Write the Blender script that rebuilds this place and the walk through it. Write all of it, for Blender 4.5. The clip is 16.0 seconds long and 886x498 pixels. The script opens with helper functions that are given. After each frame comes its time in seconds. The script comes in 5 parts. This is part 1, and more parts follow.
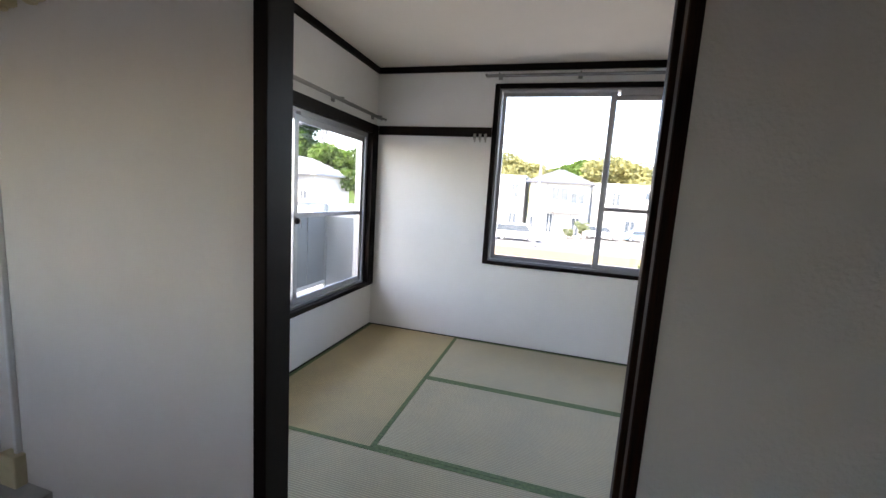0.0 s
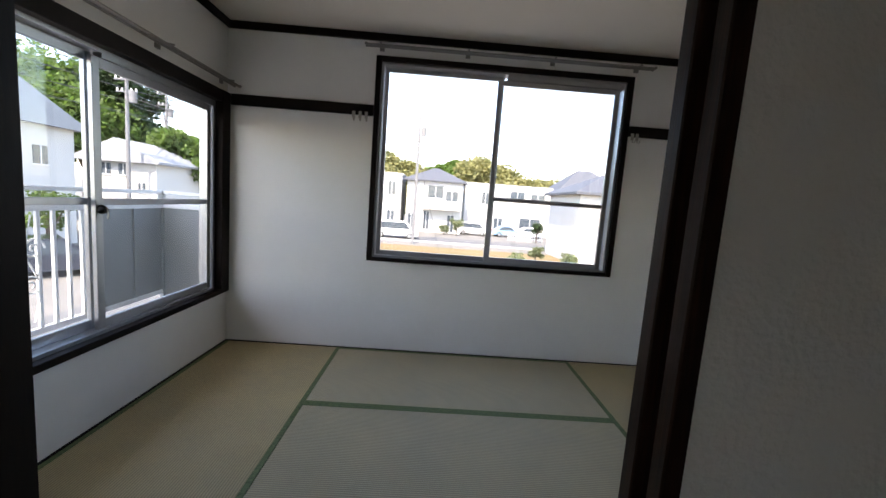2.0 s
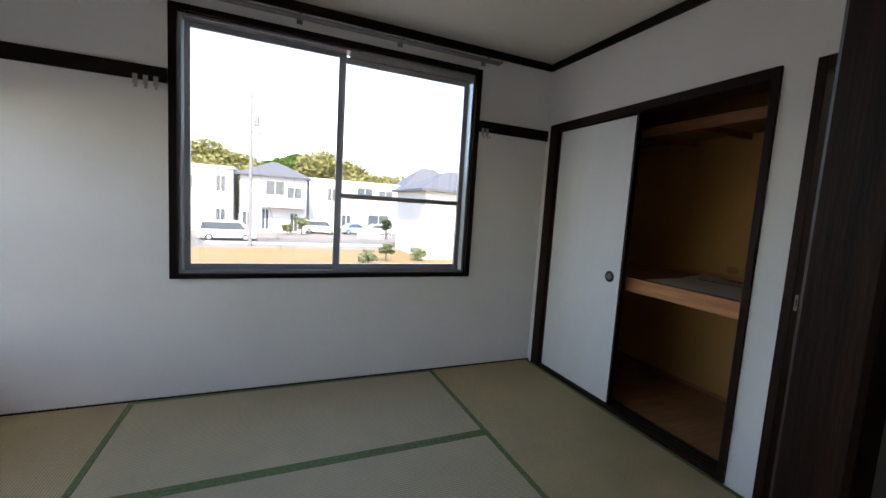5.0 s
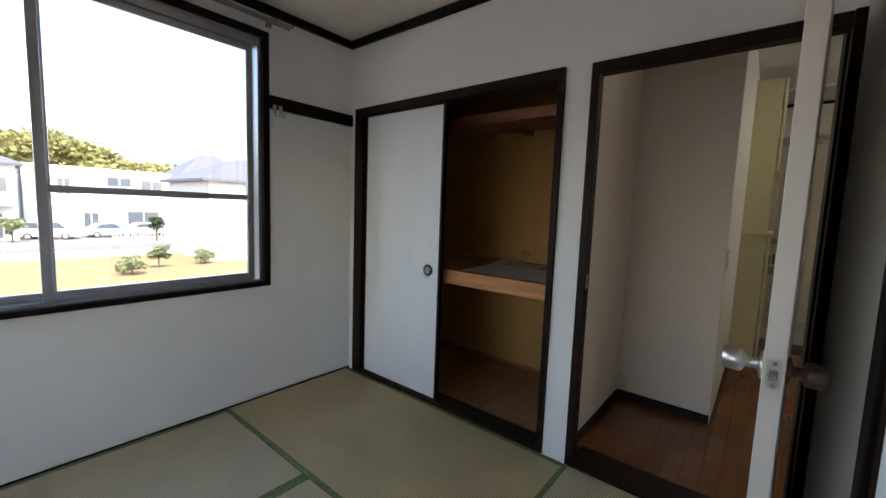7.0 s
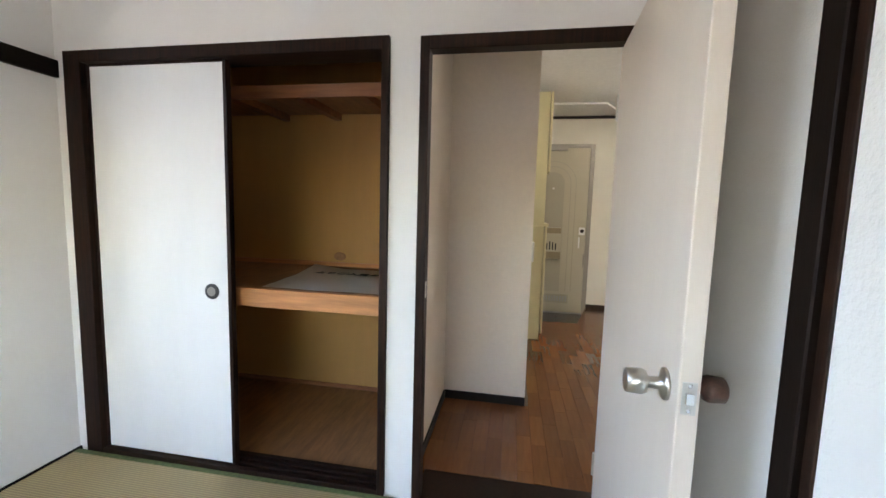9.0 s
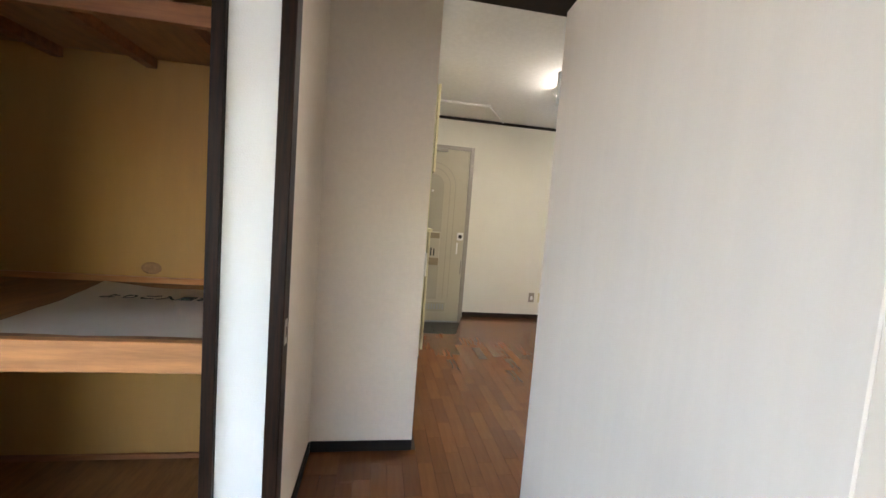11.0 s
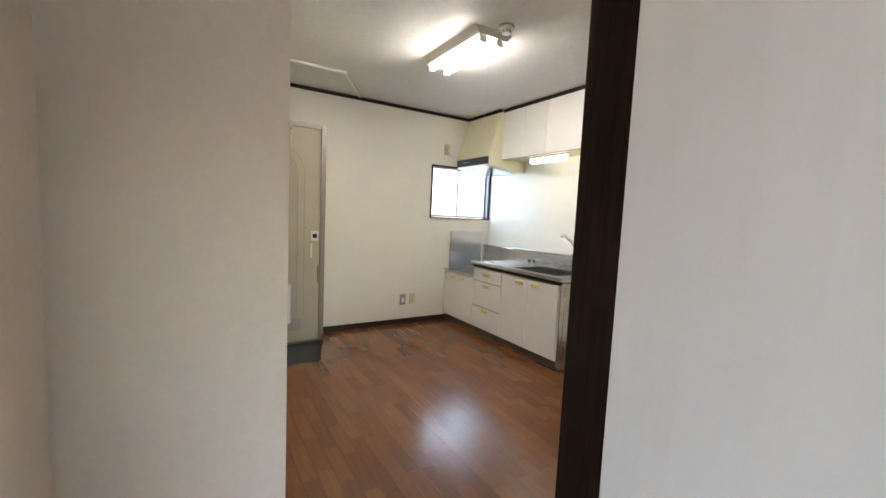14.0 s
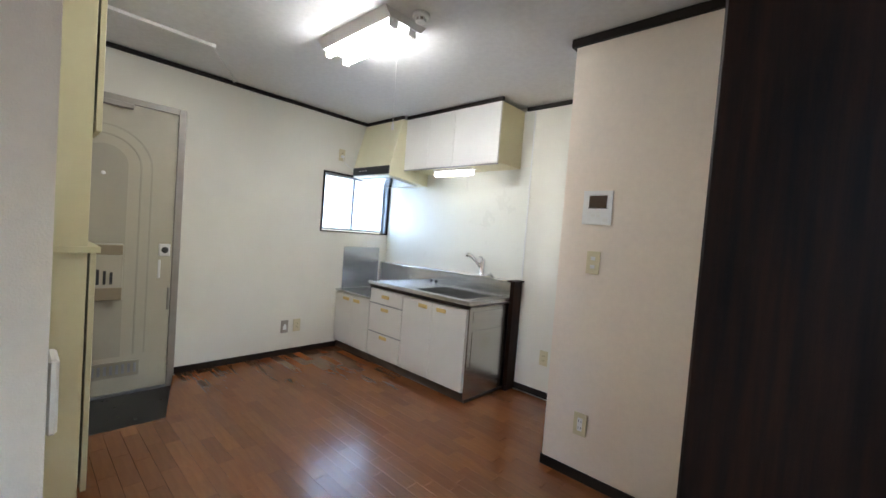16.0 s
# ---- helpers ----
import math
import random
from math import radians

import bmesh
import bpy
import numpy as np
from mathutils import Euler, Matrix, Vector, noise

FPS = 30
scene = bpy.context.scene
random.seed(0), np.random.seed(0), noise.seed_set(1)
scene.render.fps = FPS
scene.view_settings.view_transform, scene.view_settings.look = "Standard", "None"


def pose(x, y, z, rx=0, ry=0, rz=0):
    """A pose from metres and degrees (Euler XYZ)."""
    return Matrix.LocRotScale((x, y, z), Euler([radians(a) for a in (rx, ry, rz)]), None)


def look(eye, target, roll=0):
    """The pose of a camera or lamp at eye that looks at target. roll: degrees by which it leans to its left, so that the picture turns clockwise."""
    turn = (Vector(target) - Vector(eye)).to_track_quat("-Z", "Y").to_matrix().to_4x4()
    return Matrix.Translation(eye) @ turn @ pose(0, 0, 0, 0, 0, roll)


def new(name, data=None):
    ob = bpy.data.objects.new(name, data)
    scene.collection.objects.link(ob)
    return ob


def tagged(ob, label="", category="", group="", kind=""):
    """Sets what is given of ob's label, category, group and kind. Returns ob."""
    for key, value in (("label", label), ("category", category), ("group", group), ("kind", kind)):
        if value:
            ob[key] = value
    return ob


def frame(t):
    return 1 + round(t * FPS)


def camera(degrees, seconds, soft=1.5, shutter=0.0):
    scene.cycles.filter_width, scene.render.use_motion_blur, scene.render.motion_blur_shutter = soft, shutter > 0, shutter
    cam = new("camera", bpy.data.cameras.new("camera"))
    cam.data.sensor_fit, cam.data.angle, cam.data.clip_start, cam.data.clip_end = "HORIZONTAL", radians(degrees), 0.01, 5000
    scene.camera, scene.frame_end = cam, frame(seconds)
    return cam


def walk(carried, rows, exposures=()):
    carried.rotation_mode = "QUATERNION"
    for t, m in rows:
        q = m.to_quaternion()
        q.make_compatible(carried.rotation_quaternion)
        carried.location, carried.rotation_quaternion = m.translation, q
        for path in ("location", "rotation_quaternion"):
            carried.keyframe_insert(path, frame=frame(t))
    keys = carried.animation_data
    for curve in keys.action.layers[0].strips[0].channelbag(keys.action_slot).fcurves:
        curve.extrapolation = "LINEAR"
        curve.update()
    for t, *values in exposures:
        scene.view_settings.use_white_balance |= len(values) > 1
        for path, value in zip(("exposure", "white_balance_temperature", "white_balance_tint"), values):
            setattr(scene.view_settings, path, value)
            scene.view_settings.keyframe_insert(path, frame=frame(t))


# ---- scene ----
PATH = [
    (0, (1.634, -3.335, 1.25), (1.093, -1.428, 0.983), 3.7),
    (0.5, (1.616, -3.231, 1.231), (1.224, -1.286, 0.982), 3.4),
    (1, (1.582, -3.125, 1.22), (1.347, -1.158, 0.942), 3.5),
    (1.5, (1.523, -3.036, 1.173), (1.458, -1.053, 0.915), 3.2),
    (2, (1.529, -2.976, 1.175), (1.589, -0.991, 0.939), 4.3),
    (2.5, (1.506, -2.91, 1.168), (1.687, -0.927, 0.977), 4.5),
    (3, (1.51, -2.833, 1.159), (1.74, -0.857, 0.961), 4.0),
    (3.5, (1.516, -2.768, 1.156), (1.847, -0.804, 0.974), 4.1),
    (3.7, (1.521, -2.74, 1.177), (1.861, -0.779, 0.978), 3.2),
    (5.8, (1.619, -2.509, 1.186), (2.773, -0.886, 1.003), 2.9),
    (6, (1.629, -2.478, 1.193), (2.861, -0.914, 1.004), 2.3),
    (6.5, (1.677, -2.41, 1.19), (3.066, -0.986, 0.984), 3.5),
    (7, (1.723, -2.334, 1.198), (3.268, -1.079, 0.998), 2.1),
    (7.5, (1.767, -2.284, 1.199), (3.432, -1.195, 0.988), 2.6),
    (8, (1.833, -2.208, 1.209), (3.617, -1.32, 1.037), 3.5),
    (8.5, (1.919, -2.117, 1.223), (3.798, -1.456, 1.044), 2.1),
    (9, (2.005, -2.05, 1.213), (3.966, -1.711, 1.015), 1.6),
    (9.2, (2.038, -2.045, 1.211), (4.012, -1.808, 0.995), 2.1),
    (11.3, (2.564, -1.912, 1.223), (4.513, -2.335, 1.071), 3.8),
    (11.5, (2.615, -1.891, 1.242), (4.546, -2.39, 1.094), 3.2),
    (12, (2.749, -1.849, 1.251), (4.615, -2.558, 1.118), 1.9),
    (12.5, (2.854, -1.846, 1.241), (4.646, -2.717, 1.074), 2.4),
    (13, (3.005, -1.869, 1.255), (4.763, -2.816, 1.148), 2.1),
    (13.5, (3.144, -1.91, 1.259), (4.865, -2.92, 1.115), 1.9),
    (14, (3.237, -1.959, 1.256), (4.933, -3.004, 1.083), 2.6),
    (14.5, (3.342, -2.036, 1.26), (4.933, -3.239, 1.109), 3.2),
    (15, (3.445, -2.092, 1.268), (4.955, -3.395, 1.114), 3.3),
    (15.5, (3.552, -2.112, 1.269), (4.972, -3.515, 1.142), 4.1),
    (16, (3.618, -2.135, 1.269), (4.971, -3.607, 1.197), 4.4),
]
cam = camera(96.5, 16.0)
walk(cam, [(t, look(eye, at, roll)) for t, eye, at, roll in PATH], exposures=[(0, 3.5, 7200, 16), (1.5, 2.75, 7300, 15), (3.5, 2.62, 7300, 14), (3.7, 2.62, 7300, 14), (6, 2.8, 7200, 14), (7, 3.05, 7300, 15), (8.5, 4.25, 7600, 15), (9, 4.55, 7500, 15), (11.5, 4.75, 7300, 15), (12.5, 4.7, 7000, 15), (13.5, 4.7, 7000, 15), (14.5, 4.55, 7000, 14), (15.5, 4.5, 6300, 13), (16, 4.5, 6150, 12.5)])

# ---- light, sky, exposure ----
SUN_ELEV, SUN_FROM = radians(52), Vector((-0.22, -0.88, 0))
world = bpy.data.worlds.new("sky")
scene.world = world
world.use_nodes = True
wn = world.node_tree.nodes
sky = wn.new("ShaderNodeTexSky")
sky.sky_type, sky.sun_disc = "NISHITA", False
sky.sun_elevation = SUN_ELEV
sky.sun_rotation = math.atan2(SUN_FROM.x, SUN_FROM.y)
world.node_tree.links.new(sky.outputs[0], wn["Background"].inputs[0])
wn["Background"].inputs[1].default_value = 0.15
sun_data = bpy.data.lights.new("sun", "SUN")
sun_data.energy, sun_data.angle, sun_data.color = 2.0, radians(0.5), (1.0, 0.95, 0.88)
sun = new("sun", sun_data)
sun_dir = SUN_FROM.normalized() * math.cos(SUN_ELEV) + Vector((0, 0, math.sin(SUN_ELEV)))
sun.matrix_world = look(sun_dir * 50, (0, 0, 0))

# ---- materials ----
def mat(name, color, rough=0.6, metal=0.0, vary=0.0, scale=8.0, bump=0.0, bump_scale=200.0, color2=None, spec=0.5, stretch=(1, 1, 1), coat=0.0, rnd=0.0):
    m = bpy.data.materials.new(name)
    m.use_nodes = True
    nt = m.node_tree
    b = nt.nodes["Principled BSDF"]
    b.inputs["Base Color"].default_value = (*color, 1)
    b.inputs["Roughness"].default_value = rough
    b.inputs["Metallic"].default_value = metal
    b.inputs["Specular IOR Level"].default_value = spec
    b.inputs["Coat Weight"].default_value = coat
    co = nt.nodes.new("ShaderNodeTexCoord")
    mp = nt.nodes.new("ShaderNodeMapping")
    mp.inputs["Scale"].default_value = stretch
    nt.links.new(co.outputs["Object"], mp.inputs[0])
    if vary > 0:
        n = nt.nodes.new("ShaderNodeTexNoise")
        n.inputs["Scale"].default_value, n.inputs["Detail"].default_value = scale, 6
        n.inputs["Roughness"].default_value = 0.65
        nt.links.new(mp.outputs[0], n.inputs["Vector"])
        r = nt.nodes.new("ShaderNodeValToRGB")
        c2 = color2 or tuple(c * (1 - vary) for c in color)
        r.color_ramp.elements[0].position, r.color_ramp.elements[1].position = 0.32, 0.68
        r.color_ramp.elements[0].color, r.color_ramp.elements[1].color = (*c2, 1), (*color, 1)
        nt.links.new(n.outputs[0], r.inputs[0])
        out = r.outputs[0]
        if rnd > 0:
            oi = nt.nodes.new("ShaderNodeObjectInfo")
            ge = nt.nodes.new("ShaderNodeNewGeometry")
            ad = nt.nodes.new("ShaderNodeMath")
            ad.operation = "ADD"
            nt.links.new(oi.outputs["Random"], ad.inputs[0])
            nt.links.new(ge.outputs["Random Per Island"], ad.inputs[1])
            fr = nt.nodes.new("ShaderNodeMath")
            fr.operation = "FRACT"
            nt.links.new(ad.outputs[0], fr.inputs[0])
            mr = nt.nodes.new("ShaderNodeMapRange")
            mr.inputs["To Min"].default_value, mr.inputs["To Max"].default_value = 1 - rnd, 1 + rnd
            nt.links.new(fr.outputs[0], mr.inputs[0])
            hs = nt.nodes.new("ShaderNodeHueSaturation")
            nt.links.new(mr.outputs[0], hs.inputs["Value"])
            nt.links.new(out, hs.inputs["Color"])
            out = hs.outputs[0]
        nt.links.new(out, b.inputs["Base Color"])
        rr = nt.nodes.new("ShaderNodeMapRange")
        rr.inputs["To Min"].default_value, rr.inputs["To Max"].default_value = rough * 0.9, min(1, rough * 1.12)
        nt.links.new(n.outputs[0], rr.inputs[0])
        nt.links.new(rr.outputs[0], b.inputs["Roughness"])
    if bump > 0:
        n2 = nt.nodes.new("ShaderNodeTexNoise")
        n2.inputs["Scale"].default_value, n2.inputs["Detail"].default_value = bump_scale, 3
        nt.links.new(mp.outputs[0], n2.inputs["Vector"])
        bp = nt.nodes.new("ShaderNodeBump")
        bp.inputs["Strength"].default_value, bp.inputs["Distance"].default_value = bump, 0.002
        nt.links.new(n2.outputs[0], bp.inputs["Height"])
        nt.links.new(bp.outputs[0], b.inputs["Normal"])
    return m


def weave_mat(name, ca, cb, along, pitch, rough=0.6):
    """Woven rush: fine ribs across one axis, with slow fading."""
    m = mat(name, ca, rough, vary=0.2, scale=3.0, color2=cb)
    nt = m.node_tree
    co = nt.nodes.new("ShaderNodeTexCoord")
    w = nt.nodes.new("ShaderNodeTexWave")
    w.bands_direction = along
    w.inputs["Scale"].default_value = 0.314 / pitch
    w.inputs["Distortion"].default_value = 0.6
    w.inputs["Detail"].default_value = 1
    nt.links.new(co.outputs["Object"], w.inputs[0])
    bp = nt.nodes.new("ShaderNodeBump")
    bp.inputs["Strength"].default_value, bp.inputs["Distance"].default_value = 0.5, 0.003
    nt.links.new(w.outputs[1], bp.inputs["Height"])
    b = nt.nodes["Principled BSDF"]
    nt.links.new(bp.outputs[0], b.inputs["Normal"])
    ramp = [n for n in nt.nodes if n.type == "VALTORGB"][0]
    mx = nt.nodes.new("ShaderNodeMix")
    mx.data_type, mx.blend_type = "RGBA", "MULTIPLY"
    mx.inputs[0].default_value = 0.35
    nt.links.new(ramp.outputs[0], mx.inputs[6])
    nt.links.new(w.outputs[0], mx.inputs[7])
    nt.links.new(mx.outputs[2], b.inputs["Base Color"])
    return m


def emit_mat(name, color, strength):
    m = bpy.data.materials.new(name)
    m.use_nodes = True
    b = m.node_tree.nodes["Principled BSDF"]
    b.inputs["Base Color"].default_value = (0.8, 0.8, 0.8, 1)
    b.inputs["Emission Color"].default_value = (*color, 1)
    b.inputs["Emission Strength"].default_value = strength
    return m


def glass_mat(name, rough=0.0, tint=(1, 1, 1)):
    m = bpy.data.materials.new(name)
    m.use_nodes = True
    nt = m.node_tree
    nt.nodes.remove(nt.nodes["Principled BSDF"])
    tr = nt.nodes.new("ShaderNodeBsdfTransparent")
    tr.inputs[0].default_value = (*tint, 1)
    gl = nt.nodes.new("ShaderNodeBsdfGlossy")
    gl.inputs["Roughness"].default_value = rough
    lw = nt.nodes.new("ShaderNodeLayerWeight")
    pw = nt.nodes.new("ShaderNodeMath")
    pw.operation = "POWER"
    pw.inputs[1].default_value = 5.0
    nt.links.new(lw.outputs["Facing"], pw.inputs[0])
    fr = nt.nodes.new("ShaderNodeMath")
    fr.operation = "MULTIPLY_ADD"
    fr.inputs[1].default_value, fr.inputs[2].default_value = 0.9, 0.03
    nt.links.new(pw.outputs[0], fr.inputs[0])
    mx = nt.nodes.new("ShaderNodeMixShader")
    nt.links.new(fr.outputs[0], mx.inputs[0])
    nt.links.new(tr.outputs[0], mx.inputs[1])
    nt.links.new(gl.outputs[0], mx.inputs[2])
    nt.links.new(mx.outputs[0], nt.nodes["Material Output"].inputs[0])
    return m


def frost_mat(name):
    m = bpy.data.materials.new(name)
    m.use_nodes = True
    nt = m.node_tree
    nt.nodes.remove(nt.nodes["Principled BSDF"])
    tl = nt.nodes.new("ShaderNodeBsdfTranslucent")
    tl.inputs[0].default_value = (0.92, 0.94, 0.95, 1)
    gl = nt.nodes.new("ShaderNodeBsdfGlossy")
    gl.inputs["Roughness"].default_value = 0.35
    mx = nt.nodes.new("ShaderNodeMixShader")
    mx.inputs[0].default_value = 0.05
    nt.links.new(tl.outputs[0], mx.inputs[1])
    nt.links.new(gl.outputs[0], mx.inputs[2])
    nt.links.new(mx.outputs[0], nt.nodes["Material Output"].inputs[0])
    return m


WALLPAPER = mat("white_wallpaper", (0.79, 0.768, 0.73), 0.85, vary=0.05, scale=2.5, bump=0.35, bump_scale=260)
WALLPAPER_ROUGH = mat("coarse_wallpaper", (0.76, 0.75, 0.73), 0.85, vary=0.05, scale=2.5, bump=0.9, bump_scale=110)
LINEN_PAPER = mat("pinkish_linen_wallpaper", (0.83, 0.735, 0.635), 0.85, vary=0.05, scale=40, bump=0.4, bump_scale=300)
KITCHEN_PAPER = mat("ivory_wallpaper", (0.80, 0.78, 0.70), 0.8, vary=0.04, scale=2, bump=0.25, bump_scale=240)
CEIL_MAT = mat("ceiling_board", (0.78, 0.70, 0.60), 0.85, vary=0.05, scale=2, bump=0.3, bump_scale=120)
CEIL_K = mat("grey_white_ceiling_board", (0.72, 0.72, 0.71), 0.85, vary=0.10, scale=30, bump=0.6, bump_scale=60)
DARKWOOD = mat("dark_stained_wood", (0.011, 0.0056, 0.004), 0.5, spec=0.12, vary=0.5, scale=14, bump=0.12, bump_scale=60, stretch=(9, 9, 0.6))
DARKWOOD_H = mat("dark_stained_rail", (0.011, 0.0056, 0.004), 0.5, spec=0.12, vary=0.5, scale=14, bump=0.12, bump_scale=60, stretch=(0.8, 0.8, 9))
DARKBROWN = mat("dark_brown_grained_wood", (0.030, 0.0115, 0.006), 0.45, spec=0.14, vary=0.6, color2=(0.006, 0.0035, 0.003), scale=12, bump=0.12, bump_scale=50, stretch=(10, 10, 0.5))
BLACKVINYL = mat("black_vinyl_skirting", (0.020, 0.015, 0.013), 0.5, spec=0.25, vary=0.3, scale=30)
# same rush; warmer X and greyer Y colours paint in its view-dependent sheen
TATAMI_X = weave_mat("rush_mat_ribs_x_sheen", (0.54, 0.41, 0.20), (0.46, 0.36, 0.19), "X", 0.0115)
TATAMI_Y = weave_mat("rush_mat_ribs_y_sheen", (0.55, 0.45, 0.275), (0.47, 0.40, 0.26), "Y", 0.0115)
HERI = mat("green_cloth_edging", (0.15, 0.20, 0.07), 0.7, vary=0.55, scale=55, bump=0.4, bump_scale=250)
ALU = mat("aluminium", (0.43, 0.435, 0.45), 0.35, metal=0.9, vary=0.1, scale=30)
ALU_W = mat("pale_aluminium", (0.36, 0.37, 0.385), 0.38, metal=0.6, vary=0.08, scale=30)
STEEL = mat("stainless_steel", (0.66, 0.66, 0.65), 0.24, metal=1.0, vary=0.15, scale=18, stretch=(0.4, 6, 6), bump=0.05)
CHROME = mat("polished_chrome", (0.75, 0.75, 0.76), 0.12, metal=1.0)
SATIN = mat("satin_nickel", (0.62, 0.60, 0.56), 0.3, metal=1.0, vary=0.1, scale=20)
FUSUMA = mat("white_door_paper", (0.78, 0.77, 0.74), 0.8, vary=0.04, scale=3, bump=0.25, bump_scale=320, stretch=(1, 3, 0.6))
CREAMDOOR = mat("cream_laminate_door", (0.70, 0.61, 0.53), 0.38, vary=0.05, scale=3, bump=0.06, bump_scale=90, stretch=(6, 6, 0.5))
CREAMCAB = mat("cream_painted_panel", (0.70, 0.64, 0.40), 0.45, vary=0.06, scale=5)
CABWHITE = mat("white_laminate", (0.78, 0.77, 0.74), 0.3, vary=0.04, scale=4)
YELLOWPL = mat("yellowed_plastic", (0.75, 0.58, 0.24), 0.4, vary=0.1, scale=30)
IVORYPL = mat("ivory_plastic", (0.66, 0.59, 0.38), 0.4, vary=0.08, scale=30)
WHITEPL = mat("white_plastic", (0.80, 0.80, 0.79), 0.4, vary=0.04, scale=30)
PLY = mat("brown_plywood", (0.36, 0.18, 0.075), 0.6, vary=0.45, scale=5, bump=0.15, bump_scale=60, stretch=(1, 5, 5))
PLYWALL = mat("tan_plywood_lining", (0.50, 0.27, 0.08), 0.6, vary=0.2, scale=3, bump=0.1, bump_scale=60, stretch=(1, 1, 0.2))
SHELFWOOD = mat("orange_cedar_board", (0.60, 0.25, 0.09), 0.5, vary=0.4, scale=7, bump=0.1, bump_scale=60, stretch=(6, 0.5, 6))
SHELFDARK = mat("dark_reddish_board", (0.38, 0.15, 0.06), 0.55, vary=0.5, scale=6, stretch=(5, 0.5, 5))
FLOORWOOD = mat("reddish_brown_floor_strip", (0.195, 0.069, 0.022), 0.2, vary=0.24, scale=9, bump=0.012, bump_scale=60, stretch=(0.6, 5, 5), rnd=0.18, spec=0.65)
FLOORBASE = mat("dark_floor_joint", (0.06, 0.03, 0.015), 0.6, vary=0.3, scale=20)
PAPER = mat("thin_wrapping_paper", (0.76, 0.69, 0.60), 0.8, vary=0.08, scale=6, bump=0.5, bump_scale=14)
INK = mat("dark_green_ink", (0.018, 0.035, 0.022), 0.7, vary=0.2, scale=50)
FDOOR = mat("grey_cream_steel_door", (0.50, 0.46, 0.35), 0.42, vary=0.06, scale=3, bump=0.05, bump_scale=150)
# darker tone of the door colour, for arch lines, arched panel and vent
FDOOR_DARK = mat("darker_door_tone", (0.42, 0.385, 0.30), 0.45, vary=0.06, scale=3)
FFRAME = mat("grey_brown_steel_frame", (0.36, 0.33, 0.29), 0.4, metal=0.3, vary=0.1, scale=10)
BLACKTILE = mat("black_stone_tile", (0.018, 0.018, 0.02), 0.28, spec=0.4, vary=0.3, scale=15)
HOODMAT = mat("cream_enamel", (0.74, 0.70, 0.50), 0.35, vary=0.05, scale=4)
BLACKPL = mat("black_plastic", (0.015, 0.015, 0.016), 0.35, vary=0.2, scale=30)
BACKSPLASH = mat("glossy_white_panel", (0.77, 0.77, 0.70), 0.28, vary=0.03, scale=2)
BROWNKNOB = mat("brown_marbled_knob", (0.10, 0.045, 0.03), 0.3, vary=0.6, scale=60, stretch=(3, 1, 1))
TUBE = emit_mat("fluorescent_tube", (1.0, 0.98, 0.93), 4.2)
TUBE_S = emit_mat("small_fluorescent_tube", (1.0, 0.98, 0.90), 0.33)
RAILMETAL = mat("tarnished_rail_metal", (0.30, 0.28, 0.26), 0.35, metal=0.8, vary=0.2, scale=20)
GLASS = glass_mat("clear_glass")
FROST = frost_mat("frosted_glass")
SCREEN = mat("dark_glossy_screen", (0.05, 0.025, 0.012), 0.1)
CONDUIT = mat("grey_painted_conduit", (0.74, 0.74, 0.72), 0.5, vary=0.1, scale=30)
BALC = mat("white_painted_steel", (0.75, 0.76, 0.77), 0.45, vary=0.1, scale=6)
BALCPANEL = mat("grey_balcony_panel", (0.27, 0.29, 0.295), 0.5, vary=0.12, scale=4)
DECK = mat("concrete_deck", (0.46, 0.45, 0.43), 0.8, vary=0.25, scale=6, bump=0.3, bump_scale=60)


# ---- building helpers ----
def box(bm, x0, x1, y0, y1, z0, z1):
    vs = [bm.verts.new((x, y, z)) for x in (x0, x1) for y in (y0, y1) for z in (z0, z1)]
    for f in ((0, 1, 3, 2), (4, 6, 7, 5), (0, 4, 5, 1), (2, 3, 7, 6), (0, 2, 6, 4), (1, 5, 7, 3)):
        bm.faces.new([vs[i] for i in f])
    return bm


def bevel(bm, w=0.003, seg=1):
    bmesh.ops.bevel(bm, geom=list(bm.edges), offset=w, segments=seg, affect="EDGES", clamp_overlap=True)
    return bm


def cyl(bm, a, b, r, r2=None, n=14, caps=True):
    """A round bar from a to b."""
    a, b = Vector(a), Vector(b)
    d = b - a
    q = d.to_track_quat("Z", "Y").to_matrix().to_4x4()
    r2 = r if r2 is None else r2
    bmesh.ops.create_cone(bm, cap_ends=caps, segments=n, radius1=r, radius2=r2, depth=d.length, matrix=Matrix.Translation((a + b) / 2) @ q)
    return bm


def tube(bm, pts, r, n=8):
    """A bent pipe through the points."""
    pts = [Vector(p) for p in pts]
    rings = []
    for i, p in enumerate(pts):
        d = (pts[min(i + 1, len(pts) - 1)] - pts[max(i - 1, 0)]).normalized()
        q = d.to_track_quat("Z", "Y")
        rings.append([bm.verts.new(p + q @ Vector((r * math.cos(2 * math.pi * k / n), r * math.sin(2 * math.pi * k / n), 0))) for k in range(n)])
    for a, b in zip(rings, rings[1:]):
        for k in range(n):
            bm.faces.new((a[k], a[(k + 1) % n], b[(k + 1) % n], b[k]))
    bm.faces.new(list(reversed(rings[0])))
    bm.faces.new(rings[-1])
    return bm


